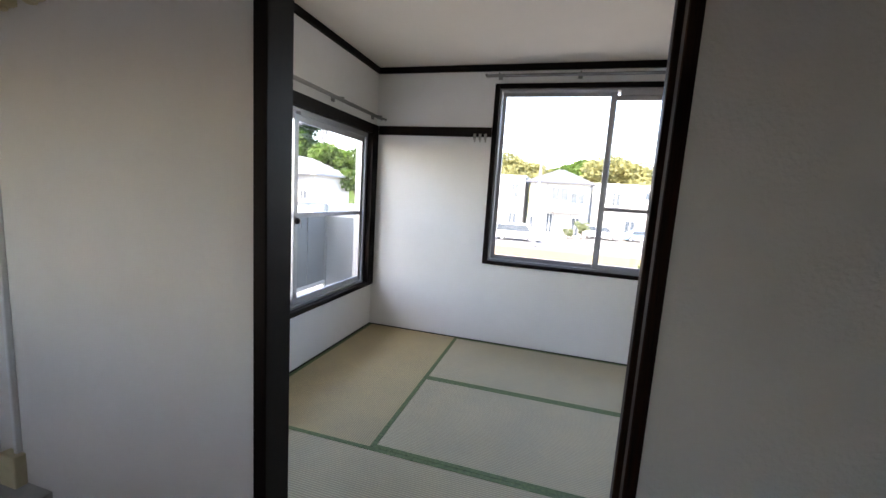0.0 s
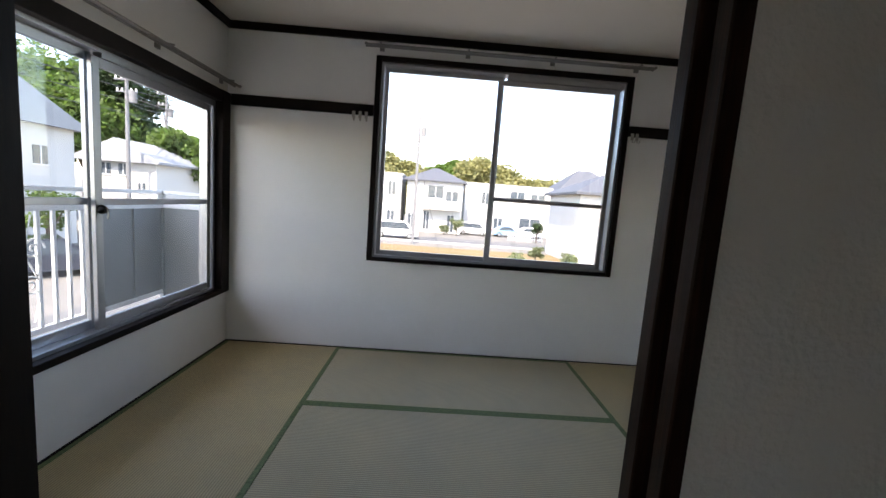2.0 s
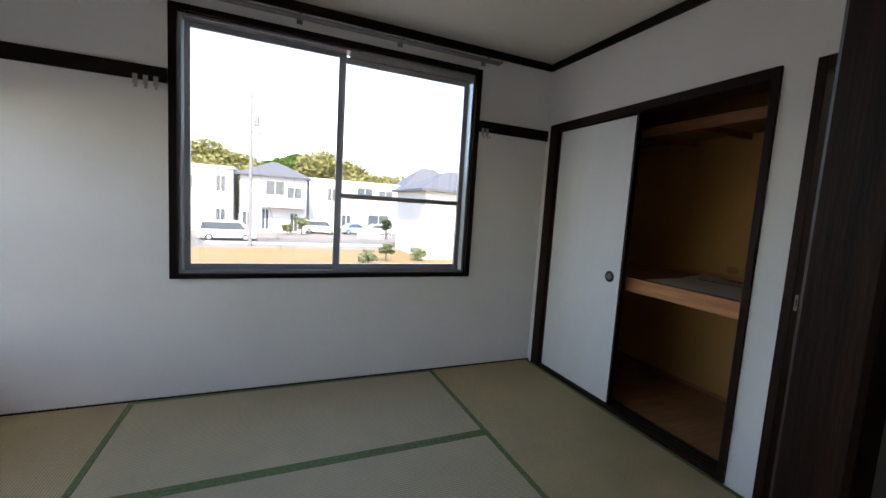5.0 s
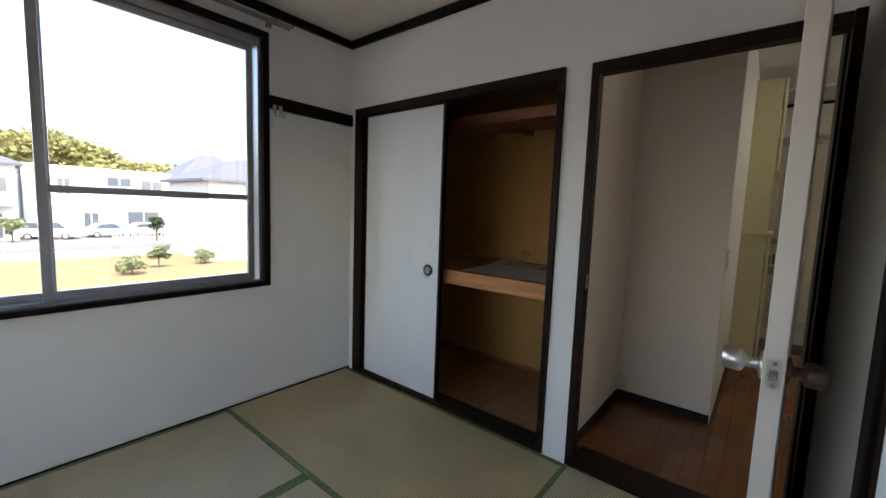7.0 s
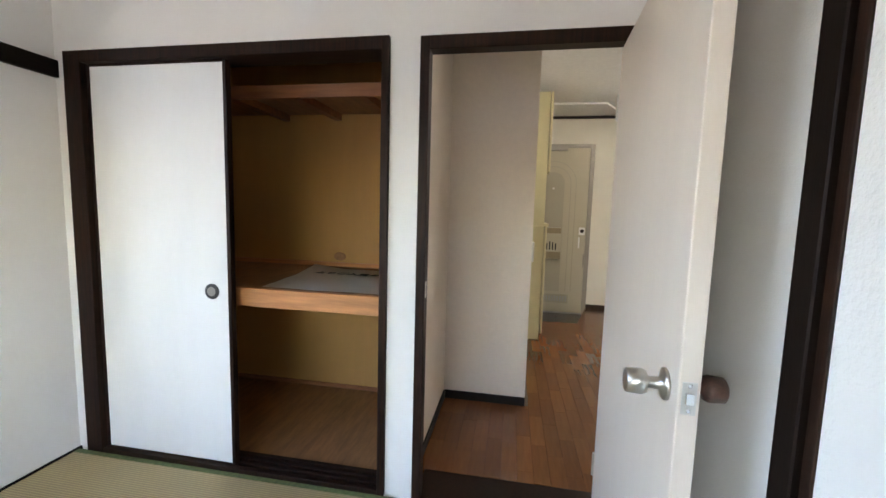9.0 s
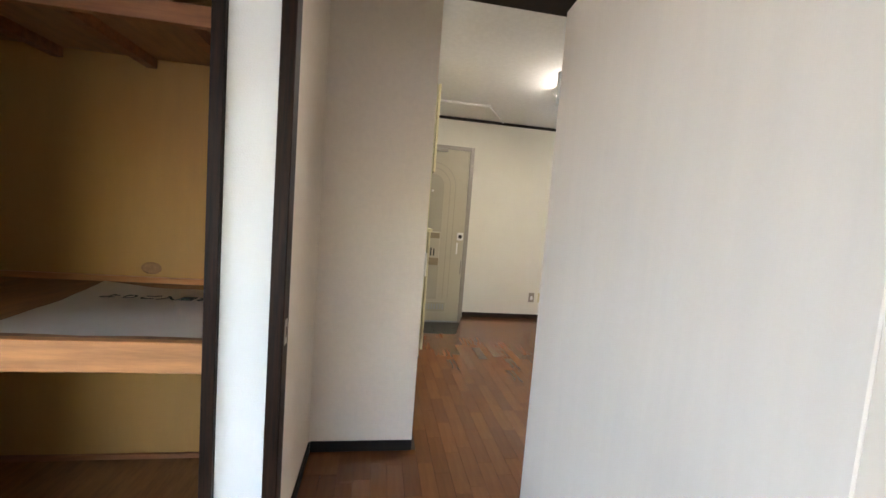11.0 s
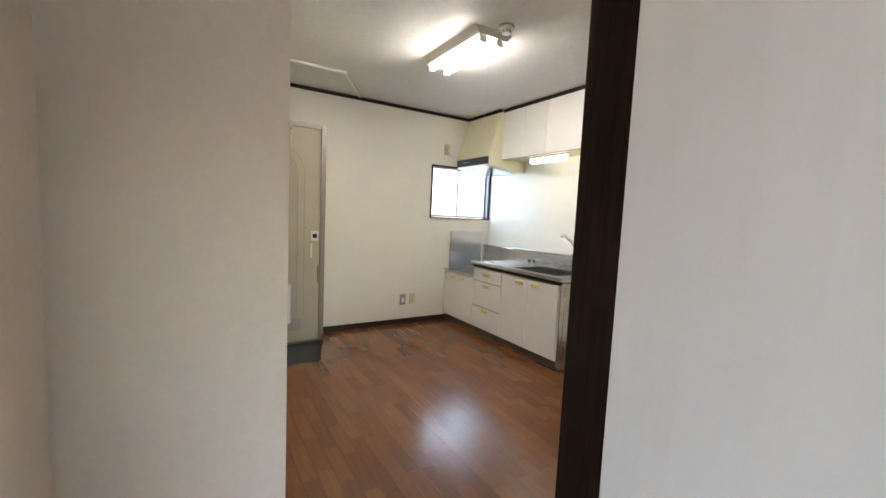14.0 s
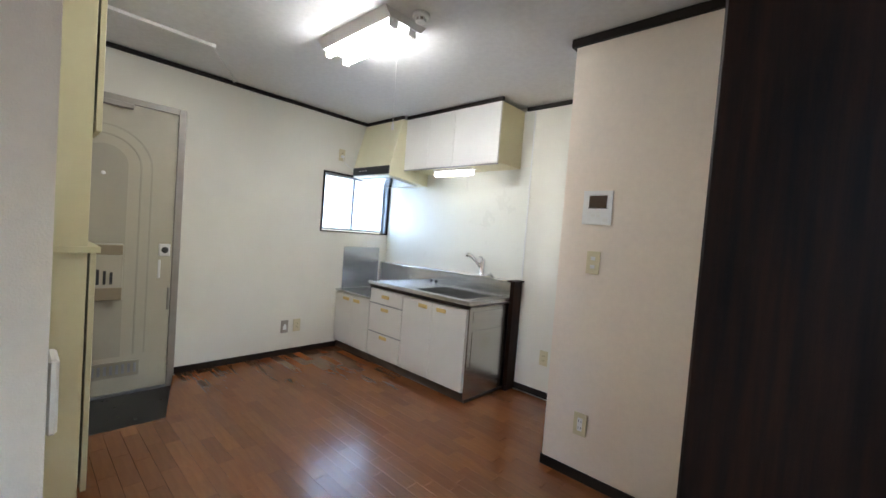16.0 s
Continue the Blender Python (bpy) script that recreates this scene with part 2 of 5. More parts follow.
def lathe(bm, a, way, profile, n=20):
    """Turns (distance along, radius) pairs about the axis from a."""
    a, q = Vector(a), Vector(way).to_track_quat("Z", "Y")
    rings = []
    for h, r in profile:
        rings.append([bm.verts.new(a + q @ Vector((r * math.cos(2 * math.pi * k / n), r * math.sin(2 * math.pi * k / n), h))) for k in range(n)])
    for s, t in zip(rings, rings[1:]):
        for k in range(n):
            bm.faces.new((s[k], s[(k + 1) % n], t[(k + 1) % n], t[k]))
    bm.faces.new(list(reversed(rings[0])))
    bm.faces.new(rings[-1])
    return bm


def prism(bm, outline, axis, lo, hi):
    """Pushes a flat outline, given in the two other axes, along one axis."""
    def put(u, v, w):
        return {"x": (w, u, v), "y": (u, w, v), "z": (u, v, w)}[axis]
    a = [bm.verts.new(put(u, v, lo)) for u, v in outline]
    b = [bm.verts.new(put(u, v, hi)) for u, v in outline]
    bm.faces.new(a)
    bm.faces.new(list(reversed(b)))
    for i in range(len(a)):
        j = (i + 1) % len(a)
        bm.faces.new((a[i], b[i], b[j], a[j]))
    return bm


def mesh_ob(name, bm, material, smooth=False):
    bmesh.ops.recalc_face_normals(bm, faces=bm.faces)
    me = bpy.data.meshes.new(name)
    bm.to_mesh(me)
    bm.free()
    me.materials.append(material)
    if smooth:
        for p in me.polygons:
            p.use_smooth = len(p.vertices) == 4
    return new(name, me)


def part(name, bm, material, parent, label="", smooth=False):
    ob = mesh_ob(name, bm, material, smooth)
    ob.parent = parent
    ob.matrix_parent_inverse = parent.matrix_world.inverted() if parent.parent is None else Matrix.Identity(4)
    if label:
        ob["label"] = label
    return ob


def solid(name, bm, material, label, category, kind="", group="", smooth=False):
    return tagged(mesh_ob(name, bm, material, smooth), label, category, group, kind)


def thing(name, label, category, group="", kind=""):
    return tagged(new(name), label, category, group, kind)


def B(*a, w=0.0):
    bm = box(bmesh.new(), *a)
    return bevel(bm, w) if w else bm


def wall_with(name, axis, at0, at1, u0, u1, z0, z1, holes, material, label):
    """A wall slab across one axis, with rectangular openings (u0, u1, z0, z1) in order of u."""
    bm = bmesh.new()
    def put(a, b, c, d):
        if b - a > 1e-4 and d - c > 1e-4:
            box(bm, at0, at1, a, b, c, d) if axis == "x" else box(bm, a, b, at0, at1, c, d)
    last = u0
    for h in sorted(holes):
        put(last, h[0], z0, z1)
        put(h[0], h[1], z0, h[2])
        put(h[0], h[1], h[3], z1)
        last = h[1]
    put(last, u1, z0, z1)
    return solid(name, bm, material, label, "wall", "structure")


# ---- structure: mat room ----
RX, RY, RC = 3.52, -2.515, 2.322
solid("floor", B(-0.3, 3.6, -4.6, 0.1, -0.2, -0.03), FLOORBASE, "dark sub-floor under the rush mats", "floor", "structure")
wall_with("wall_north", "y", 0, 0.13, -0.13, 4.5, -0.2, 2.6, [(1.05, 2.912, 0.702, 2.168)], WALLPAPER, "white papered wall under a wide window")
wall_with("wall_west", "x", -0.13, 0, -2.308, 0, -0.2, 2.6, [(-2.06, -0.055, 0.40, 1.79)], WALLPAPER, "white papered wall with a low wide window")
wall_with("wall_east", "x", 3.52, 3.62, -2.61, 0, -0.2, 2.6, [(-1.535, -0.06, 0.0, 1.845), (-2.49, -1.685, 0.0, 1.845)], WALLPAPER, "white papered wall with closet and doorway")
wall_with("wall_south", "y", -2.61, RY, 0.774, 3.52, -0.2, 2.6, [(0.774, 2.69, 0.0, 1.80)], WALLPAPER, "white papered wall round a sliding door opening")
solid("wall_south_west", B(-0.52, 0.811, -2.404, -2.31, -0.2, 2.6), WALLPAPER, "short white papered wall beside a dark post", "wall", "structure")
solid("ceiling", B(-0.13, 3.62, -2.6, 0.13, RC, RC + 0.1), CEIL_MAT, "flat off-white ceiling", "ceiling", "structure")
# the dim room behind the entrance
solid("wall_back_west", B(-0.52, -0.42, -4.6, -2.405, -0.2, 2.6), WALLPAPER_ROUGH, "papered wall of the dim room", "wall", "structure")
wall_with("wall_back_south", "y", -4.7, -4.6, -0.52, 3.7, -0.2, 2.6, [(-0.35, 0.25, 0.85, 1.65)], WALLPAPER_ROUGH, "papered back wall of the dim room with a window")
# unseen eave, added only to stop sun entering the back window
solid("added_eave_south", B(-1.2, 4.0, -7.2, -4.7, 2.35, 2.5), WALLPAPER_ROUGH, "added unseen eave that keeps the sun off the back window", "eave", "structure")
solid("wall_back_east", B(3.52, 3.62, -4.6, -2.6, -0.2, 2.6), WALLPAPER_ROUGH, "papered wall between dim room and kitchen", "wall", "structure")
solid("ceiling_back", B(-0.52, 3.62, -4.7, -2.6, RC, RC + 0.1), CEIL_MAT, "ceiling of the dim room", "ceiling", "structure")
solid("floor_back", B(-0.52, 3.6, -4.7, -2.62, -0.03, -0.004), FLOORWOOD, "brown floor of the dim room", "floor", "structure")


def trim(name, bm, material, label):
    return solid(name, bm, material, label, "trim", "structure")


trim("trim_north", B(0, RX, -0.028, -0.001, 2.272, 2.320, w=0.003), DARKWOOD_H, "dark stained ceiling moulding")
trim("trim_west", B(0.001, 0.028, -2.308, -0.029, 2.272, 2.320, w=0.003), DARKWOOD_H, "dark stained ceiling moulding")
trim("trim_east", B(RX - 0.028, RX - 0.001, RY, -0.029, 2.272, 2.320, w=0.003), DARKWOOD_H, "dark stained ceiling moulding")
trim("trim_rail_west", B(0.03, 1.043, -0.022, -0.001, 1.752, 1.828, w=0.003), DARKWOOD_H, "dark stained picture rail")
trim("trim_rail_east", B(2.92, 3.519, -0.022, -0.001, 1.752, 1.828, w=0.003), DARKWOOD_H, "dark stained picture rail")
trim("trim_floor_north", B(0, RX, -0.012, -0.001, -0.03, 0.006), DARKWOOD_H, "thin dark floor strip")
trim("trim_floor_west", B(0.001, 0.012, -2.2, -0.013, -0.03, 0.006), DARKWOOD_H, "thin dark floor strip")
# entrance posts and sliding panels
trim("trim_post_west", B(0.812, 0.858, -2.416, -2.305, -0.03, 2.3, w=0.003), DARKWOOD, "dark stained door post")
trim("trim_post_east", B(2.674, 2.726, -2.625, -2.497, -0.03, 1.86, w=0.003), DARKWOOD, "dark stained door post")
trim("trim_lintel", B(0.775, 2.673, -2.625, -2.497, 1.80, 1.86, w=0.003), DARKWOOD_H, "dark stained door lintel")
trim("trim_sill", B(0.775, 2.673, -2.615, -2.50, -0.03, 0.004), DARKWOOD_H, "dark grooved sliding door sill")


def sliding_panel(x0, x1, y0, label):
    t = thing("sliding_panel", label, "sliding door", group="stacked sliding doors")
    f = 0.024
    part("stile", B(x0, x0 + f, y0, y0 + 0.026, 0.006, 1.795, w=0.002), DARKBROWN, t)
    part("stile", B(x1 - f, x1, y0, y0 + 0.026, 0.006, 1.795, w=0.002), DARKBROWN, t)
    part("rail", B(x0 + f, x1 - f, y0, y0 + 0.026, 0.006, 0.03), DARKBROWN, t)
    part("rail", B(x0 + f, x1 - f, y0, y0 + 0.026, 1.77, 1.795), DARKBROWN, t)
    part("face", B(x0 + f, x1 - f, y0 + 0.004, y0 + 0.022, 0.03, 1.77), WALLPAPER_ROUGH, t, "white papered face")


sliding_panel(1.802, 2.660, -2.578, "white papered sliding door in dark frame, slid open")
sliding_panel(1.794, 2.672, -2.534, "white papered sliding door stacked behind its pair")


# ---- windows ----
def sash(name, axis, at, u0, u1, z0, z1, rail, w, parent, th=0.022):
    """One aluminium sash with its pane and middle bar."""
    def bb(a, b, c, d, k=1.0):
        h = th * k
        return B(at - h / 2, at + h / 2, a, b, c, d, w=0.002) if axis == "x" else B(a, b, at - h / 2, at + h / 2, c, d, w=0.002)
    s = new(name)
    s.parent = parent
    part("stile", bb(u0, u0 + w, z0, z1), ALU, s)
    part("stile", bb(u1 - w, u1, z0, z1), ALU, s)
    part("rail", bb(u0 + w, u1 - w, z0, z0 + w * 1.1, 0.9), ALU, s)
    part("rail", bb(u0 + w, u1 - w, z1 - w, z1, 0.9), ALU, s)
    if rail:
        part("bar", bb(u0 + w, u1 - w, rail - 0.016, rail + 0.016, 0.8), ALU, s)
    k = 0.0015
    g = part("pane", B(at - k, at + k, u0 + w, u1 - w, z0 + w, z1 - w) if axis == "x" else B(u0 + w, u1 - w, at - k, at + k, z0 + w, z1 - w), GLASS, s)
    g.visible_shadow = False
    return s


win_n = thing("window_1", "wide aluminium sliding window in a dark wooden frame", "window", kind="structure")
x0, x1, z0, z1 = 1.045, 2.918, 0.696, 2.175
for nm, a in (("frame_jamb", (x0, x0 + 0.04, -0.015, 0.10, z0, z1)), ("frame_jamb", (x1 - 0.04, x1, -0.015, 0.10, z0, z1)),
              ("frame_head", (x0 + 0.04, x1 - 0.04, -0.015, 0.10, z1 - 0.035, z1)), ("window_sill", (x0 + 0.04, x1 - 0.04, -0.02, 0.10, z0, z0 + 0.028))):
    part(nm, B(*a, w=0.003), DARKWOOD, win_n)
for a in ((x0 + 0.04, x0 + 0.056, 0.015, 0.115, z0 + 0.028, z1 - 0.035), (x1 - 0.056, x1 - 0.04, 0.015, 0.115, z0 + 0.028, z1 - 0.035),
          (x0 + 0.056, x1 - 0.056, 0.015, 0.115, z0 + 0.028, z0 + 0.043), (x0 + 0.056, x1 - 0.056, 0.015, 0.115, z1 - 0.050, z1 - 0.035)):
    part("track", B(*a), ALU, win_n)
sash("sash_outer", "y", 0.085, x0 + 0.058, 1.985, z0 + 0.043, z1 - 0.052, 0, 0.030, win_n)
sash("sash_inner", "y", 0.050, 1.935, x1 - 0.075, z0 + 0.043, z1 - 0.085, 1.225, 0.036, win_n)
part("screen_stile", B(x1 - 0.075, x1 - 0.06, 0.095, 0.11, z0 + 0.043, z1 - 0.05), ALU, win_n)
part("head_box", B(2.0, x1 - 0.045, 0.025, 0.075, z1 - 0.085, z1 - 0.05), ALU, win_n)

win_w = thing("window_2", "low wide aluminium sliding window in a dark frame", "window", kind="structure")
y0, y1, z0, z1 = -2.07, -0.045, 0.388, 1.80
for nm, a in (("frame_jamb", (-0.10, 0.016, y0, y0 + 0.045, z0, z1)), ("frame_jamb", (-0.10, 0.022, y1 - 0.06, y1 + 0.043, z0, z1 + 0.03)),
              ("frame_head", (-0.10, 0.02, y0 + 0.045, y1 - 0.06, z1 - 0.05, z1 + 0.028)), ("window_sill", (-0.10, 0.025, y0 + 0.045, y1 - 0.06, z0, z0 + 0.035))):
    part(nm, B(*a, w=0.003), DARKWOOD, win_w)
for a in ((-0.125, -0.03, y1 - 0.085, y1 - 0.061, z0 + 0.035, z1 - 0.05), (-0.125, -0.03, y0 + 0.045, y0 + 0.065, z0 + 0.035, z1 - 0.05),
          (-0.125, -0.02, y0 + 0.065, y1 - 0.085, z0 + 0.035, z0 + 0.052), (-0.125, -0.03, y0 + 0.065, y1 - 0.085, z1 - 0.068, z1 - 0.05)):
    part("track", B(*a), ALU, win_w)
sash("sash_inner", "x", -0.050, -1.095, y1 - 0.10, z0 + 0.052, z1 - 0.09, 1.055, 0.042, win_w)
sash("sash_outer", "x", -0.090, y0 + 0.066, -1.045, z0 + 0.052, z1 - 0.07, 1.055, 0.042, win_w)
part("head_strip", B(-0.07, -0.03, -1.05, y1 - 0.085, z1 - 0.09, z1 - 0.068), ALU, win_w)
bm = lathe(bmesh.new(), (-0.038, -1.068, 1.02), (1, 0, 0), [(0, 0.022), (0.012, 0.022), (0.016, 0.012), (0.026, 0.012)], 12)
latch = part("crescent_lock", bm, BLACKPL, win_w, smooth=True)
part("lever", tube(bmesh.new(), [(-0.014, -1.068, 1.03), (-0.008, -1.063, 1.0), (-0.008, -1.068, 0.975)], 0.006), CHROME, win_w)


def curtain_rail(name, a, b, out, label):
    """A double rail on brackets, running from a to b along the wall."""
    t = thing(name, label, "curtain rail", group="curtain rails")
    a, b, out = Vector(a), Vector(b), Vector(out)
    side = (b - a).normalized()
    for k, dz in ((0.045, 0.0), (0.085, -0.004)):
        part("rail", tube(bmesh.new(), [a + out * k + Vector((0, 0, dz)), b + out * k + Vector((0, 0, dz))], 0.0085), RAILMETAL, t)
    n = 4
    for i in range(n):
        p = a.lerp(b, 0.05 + 0.9 * i / (n - 1))
        bm = bmesh.new()
        tube(bm, [p + Vector((0, 0, 0.012)), p + out * 0.05 + Vector((0, 0, 0.012)), p + out * 0.095 + Vector((0, 0, 0.008))], 0.006, 6)
        bmesh.ops.create_cube(bm, size=1, matrix=Matrix.Translation(p + out * 0.006) @ Matrix.Diagonal((0.012 + 0.02 * abs(side.x), 0.012 + 0.02 * abs(side.y), 0.035, 1)))
        part("bracket", bm, RAILMETAL, t)
    for e in (a, b):
        for k in (0.045, 0.085):
            bm = bmesh.new()
            bmesh.ops.create_icosphere(bm, subdivisions=1, radius=0.012, matrix=Matrix.Translation(e + out * k))
            part("end_cap", bm, RAILMETAL, t)


curtain_rail("curtain_rail", (0.98, 0, 2.222), (3.02, 0, 2.222), (0, -1, 0), "bare double metal curtain rail above the window")
curtain_rail("curtain_rail", (0, -2.10, 1.885), (0, 0.0, 1.885), (1, 0, 0), "bare double metal curtain rail over low window")


CLEARPL = mat("yellowed_clear_plastic", (0.42, 0.40, 0.35), 0.25, vary=0.1, scale=40)


def rail_hook(x):
    t = thing("rail_hook", "small clear plastic hook under the dark rail", "hook", group="rail hooks")
    part("plate", B(x - 0.011, x + 0.011, -0.024, -0.022, 1.726, 1.775), CLEARPL, t)
    part("hook", tube(bmesh.new(), [(x, -0.025, 1.738), (x, -0.03, 1.710), (x + 0.008, -0.042, 1.706), (x + 0.012, -0.05, 1.722)], 0.0035, 6), CLEARPL, t)


for hx in (0.905, 0.95, 0.995, 2.945, 2.98):
    rail_hook(hx)

# ---- rush mats ----
def rush_mat(x0, x1, y0, y1, long_x):
    """A mat with cloth edging on its long sides."""
    t = thing("tatami_mat", "woven rush floor mat with green cloth edging", "floor mat", group="rush floor mats")
    e = 0.026
    if long_x:
        part("weave", B(x0 + 0.001, x1 - 0.001, y0 + e, y1 - e, -0.03, 0.0), TATAMI_Y, t)
        part("edging", B(x0 + 0.001, x1 - 0.001, y0 + 0.001, y0 + e, -0.03, 0.0015), HERI, t)
        part("edging", B(x0 + 0.001, x1 - 0.001, y1 - e, y1 - 0.001, -0.03, 0.0015), HERI, t)
    else:
        part("weave", B(x0 + e, x1 - e, y0 + 0.001, y1 - 0.001, -0.03, 0.0), TATAMI_X, t)
        part("edging", B(x0 + 0.001, x0 + e, y0 + 0.001, y1 - 0.001, -0.03, 0.0015), HERI, t)
        part("edging", B(x1 - e, x1 - 0.001, y0 + 0.001, y1 - 0.001, -0.03, 0.0015), HERI, t)


rush_mat(0.012, 0.880, -1.680, -0.012, False)
rush_mat(0.880, 2.638, -0.858, -0.012, True)
rush_mat(0.880, 2.638, -1.680, -0.858, True)
rush_mat(2.638, 3.505, -1.680, -0.012, False)
rush_mat(0.012, 1.76, -2.498, -1.680, True)
rush_mat(1.76, 3.505, -2.498, -1.680, True)

# ---- closet ----
closet = thing("closet_frame", "dark stained sliding closet frame around two doors", "door frame", kind="structure")
for nm, a in (("jamb", (3.503, 3.635, -0.150, -0.062, 0, 1.862)), ("jamb", (3.503, 3.635, -1.564, -1.533, 0, 1.862)),
              ("head", (3.503, 3.635, -1.533, -0.150, 1.812, 1.862)), ("sill", (3.503, 3.528, -1.533, -0.150, -0.03, 0.022)),
              ("sill", (3.545, 3.560, -1.533, -0.150, -0.03, 0.02)), ("sill", (3.577, 3.592, -1.533, -0.150, -0.03, 0.02)), ("sill", (3.61, 3.635, -1.533, -0.150, -0.03, 0.02)),
              ("sill_base", (3.528, 3.61, -1.533, -0.150, -0.03, 0.008))):
    part(nm, B(*a, w=0.0015), DARKBROWN, closet)


def fusuma(ya, yb, x, label):
    t = thing("fusuma_door", label, "sliding door", group="closet sliding doors")
    f = 0.018
    part("face", B(x, x + 0.018, ya + f, yb - f, 0.028, 1.80), FUSUMA, t, "white papered face")
    part("stile", B(x - 0.002, x + 0.021, ya, ya + f, 0.01, 1.81, w=0.002), DARKBROWN, t)
    part("stile", B(x - 0.002, x + 0.021, yb - f, yb, 0.01, 1.81, w=0.002), DARKBROWN, t)
    part("rail", B(x - 0.002, x + 0.021, ya + f, yb - f, 0.01, 0.028), DARKBROWN, t)
    part("rail", B(x - 0.002, x + 0.021, ya + f, yb - f, 1.80, 1.812), DARKBROWN, t)
    bm = lathe(bmesh.new(), (x - 0.006, ya + 0.096, 0.824), (1, 0, 0), [(0, 0.024), (0.0, 0.033), (0.003, 0.035), (0.007, 0.035)], 24)
    ring = part("finger_pull", bm, BLACKPL, t, "round black finger pull", smooth=True)
    part("pull_cup", lathe(bmesh.new(), (x - 0.007, ya + 0.096, 0.824), (1, 0, 0), [(0, 0.021), (0.001, 0.021)], 20), RAILMETAL, t)


fusuma(-0.850, -0.152, 3.53, "white papered sliding closet door with round pull")
fusuma(-0.835, -0.156, 3.558, "white papered closet door slid behind its pair")

cx = 4.40
solid("wall_closet_back", B(cx, cx + 0.03, -1.60, 0, -0.05, 2.4), PLYWALL, "tan plywood closet back wall", "wall", "structure")
solid("wall_closet_north", B(3.62, cx, -0.03, 0, -0.05, 2.4), PLYWALL, "tan plywood closet side wall", "wall", "structure")
solid("wall_closet_south", B(3.62, 4.42, -1.628, -1.566, -0.05, 2.6), PLYWALL, "tan plywood closet side wall", "wall", "structure")
solid("ceiling_closet", B(3.62, cx, -1.6, 0, 2.3, 2.4), PLYWALL, "plywood closet top", "ceiling", "structure")
solid("floor_closet", B(3.635, cx, -1.56, -0.03, -0.05, 0.012), PLY, "worn brown plywood closet floor", "floor", "structure")
trim("trim_closet_back", B(cx - 0.014, cx - 0.001, -1.559, -0.031, 0.013, 0.035), SHELFDARK, "reddish batten at the closet back")
shelf = thing("closet_shelf", "wide wooden closet shelf with orange cedar front board", "shelf")
part("front_board", B(3.60, 3.628, -1.512, -0.05, 0.748, 0.832, w=0.002), SHELFWOOD, shelf, "orange cedar front board")
part("deck", B(3.628, cx - 0.002, -1.512, -0.05, 0.812, 0.830), PLY, shelf)
part("back_batten", B(cx - 0.022, cx - 0.002, -1.512, -0.05, 0.830, 0.855), SHELFWOOD, shelf)
part("ledger", B(3.64, cx - 0.03, -1.558, -1.513, 0.765, 0.83), SHELFDARK, shelf)
ushelf = thing("upper_closet_shelf", "narrow reddish wooden shelf high in the closet", "shelf")
part("front_board", B(3.86, 3.885, -1.555, -0.035, 1.742, 1.806, w=0.002), SHELFDARK, ushelf)
part("deck", B(3.885, cx - 0.002, -1.555, -0.035, 1.788, 1.800), PLY, ushelf)
for yy in (-1.3, -0.95, -0.6):
    part("bearer", B(3.885, cx - 0.003, yy - 0.02, yy + 0.02, 1.748, 1.788), SHELFDARK, ushelf)
part("ledger", B(3.886, cx - 0.003, -1.557, -1.525, 1.748, 1.788), SHELFDARK, ushelf)

# knot in the closet back
bm = lathe(bmesh.new(), (cx - 0.004, -0.96, 0.893), (1, 0, 0), [(0, 0.026), (0.003, 0.034)], 16)
bmesh.ops.transform(bm, matrix=Matrix.Translation((0, -0.96, 0.893)) @ Matrix.Diagonal((1, 1.25, 0.8, 1)) @ Matrix.Translation((0, 0.96, -0.893)), verts=bm.verts)
solid("wood_knot", bm, PLY, "round dark knot hole patch in the plywood", "knot")

# paper sheet on the shelf, slightly wavy
bm = bmesh.new()
nx, ny = 10, 14
grid = [[bm.verts.new((3.64 + 0.62 * i / nx, -1.54 + 0.62 * j / ny + 0.06 * (i / nx), 0.8325 + 0.003 * abs(math.sin(2.1 * i + 0.4 * j)) + 0.02 * max(0, (j - 9) / 5) * max(0, (i - 6) / 4))) for j in range(ny + 1)] for i in range(nx + 1)]
for i in range(nx):
    for j in range(ny):
        bm.faces.new((grid[i][j], grid[i + 1][j], grid[i + 1][j + 1], grid[i][j + 1]))
bmesh.ops.solidify(bm, geom=bm.faces[:], thickness=0.0008)
sheet = solid("paper_sheet", bm, PAPER, "crumpled printed paper sheet lying on the shelf", "paper", smooth=True)


def lettering(name, words, size, m, material, parent, label=""):
    cu = bpy.data.curves.new(name, "FONT")
    cu.body, cu.size, cu.extrude, cu.offset = words, size, 0.0006, size * 0.02
    cu.materials.append(material)
    tmp = bpy.data.objects.new(name, cu)
    scene.collection.objects.link(tmp)
    me = bpy.data.meshes.new_from_object(tmp.evaluated_get(bpy.context.evaluated_depsgraph_get()))
    bpy.data.objects.remove(tmp)
    ob = new(name, me)
    ob.parent = parent
    ob.matrix_world = m
    if label:
        ob["label"] = label
    return ob


lettering("printed_words", "よりご入居お待ちし", 0.064, pose(4.045, -0.965, 0.8405, 0, 0, -90), INK, sheet, "dark green printed greeting")

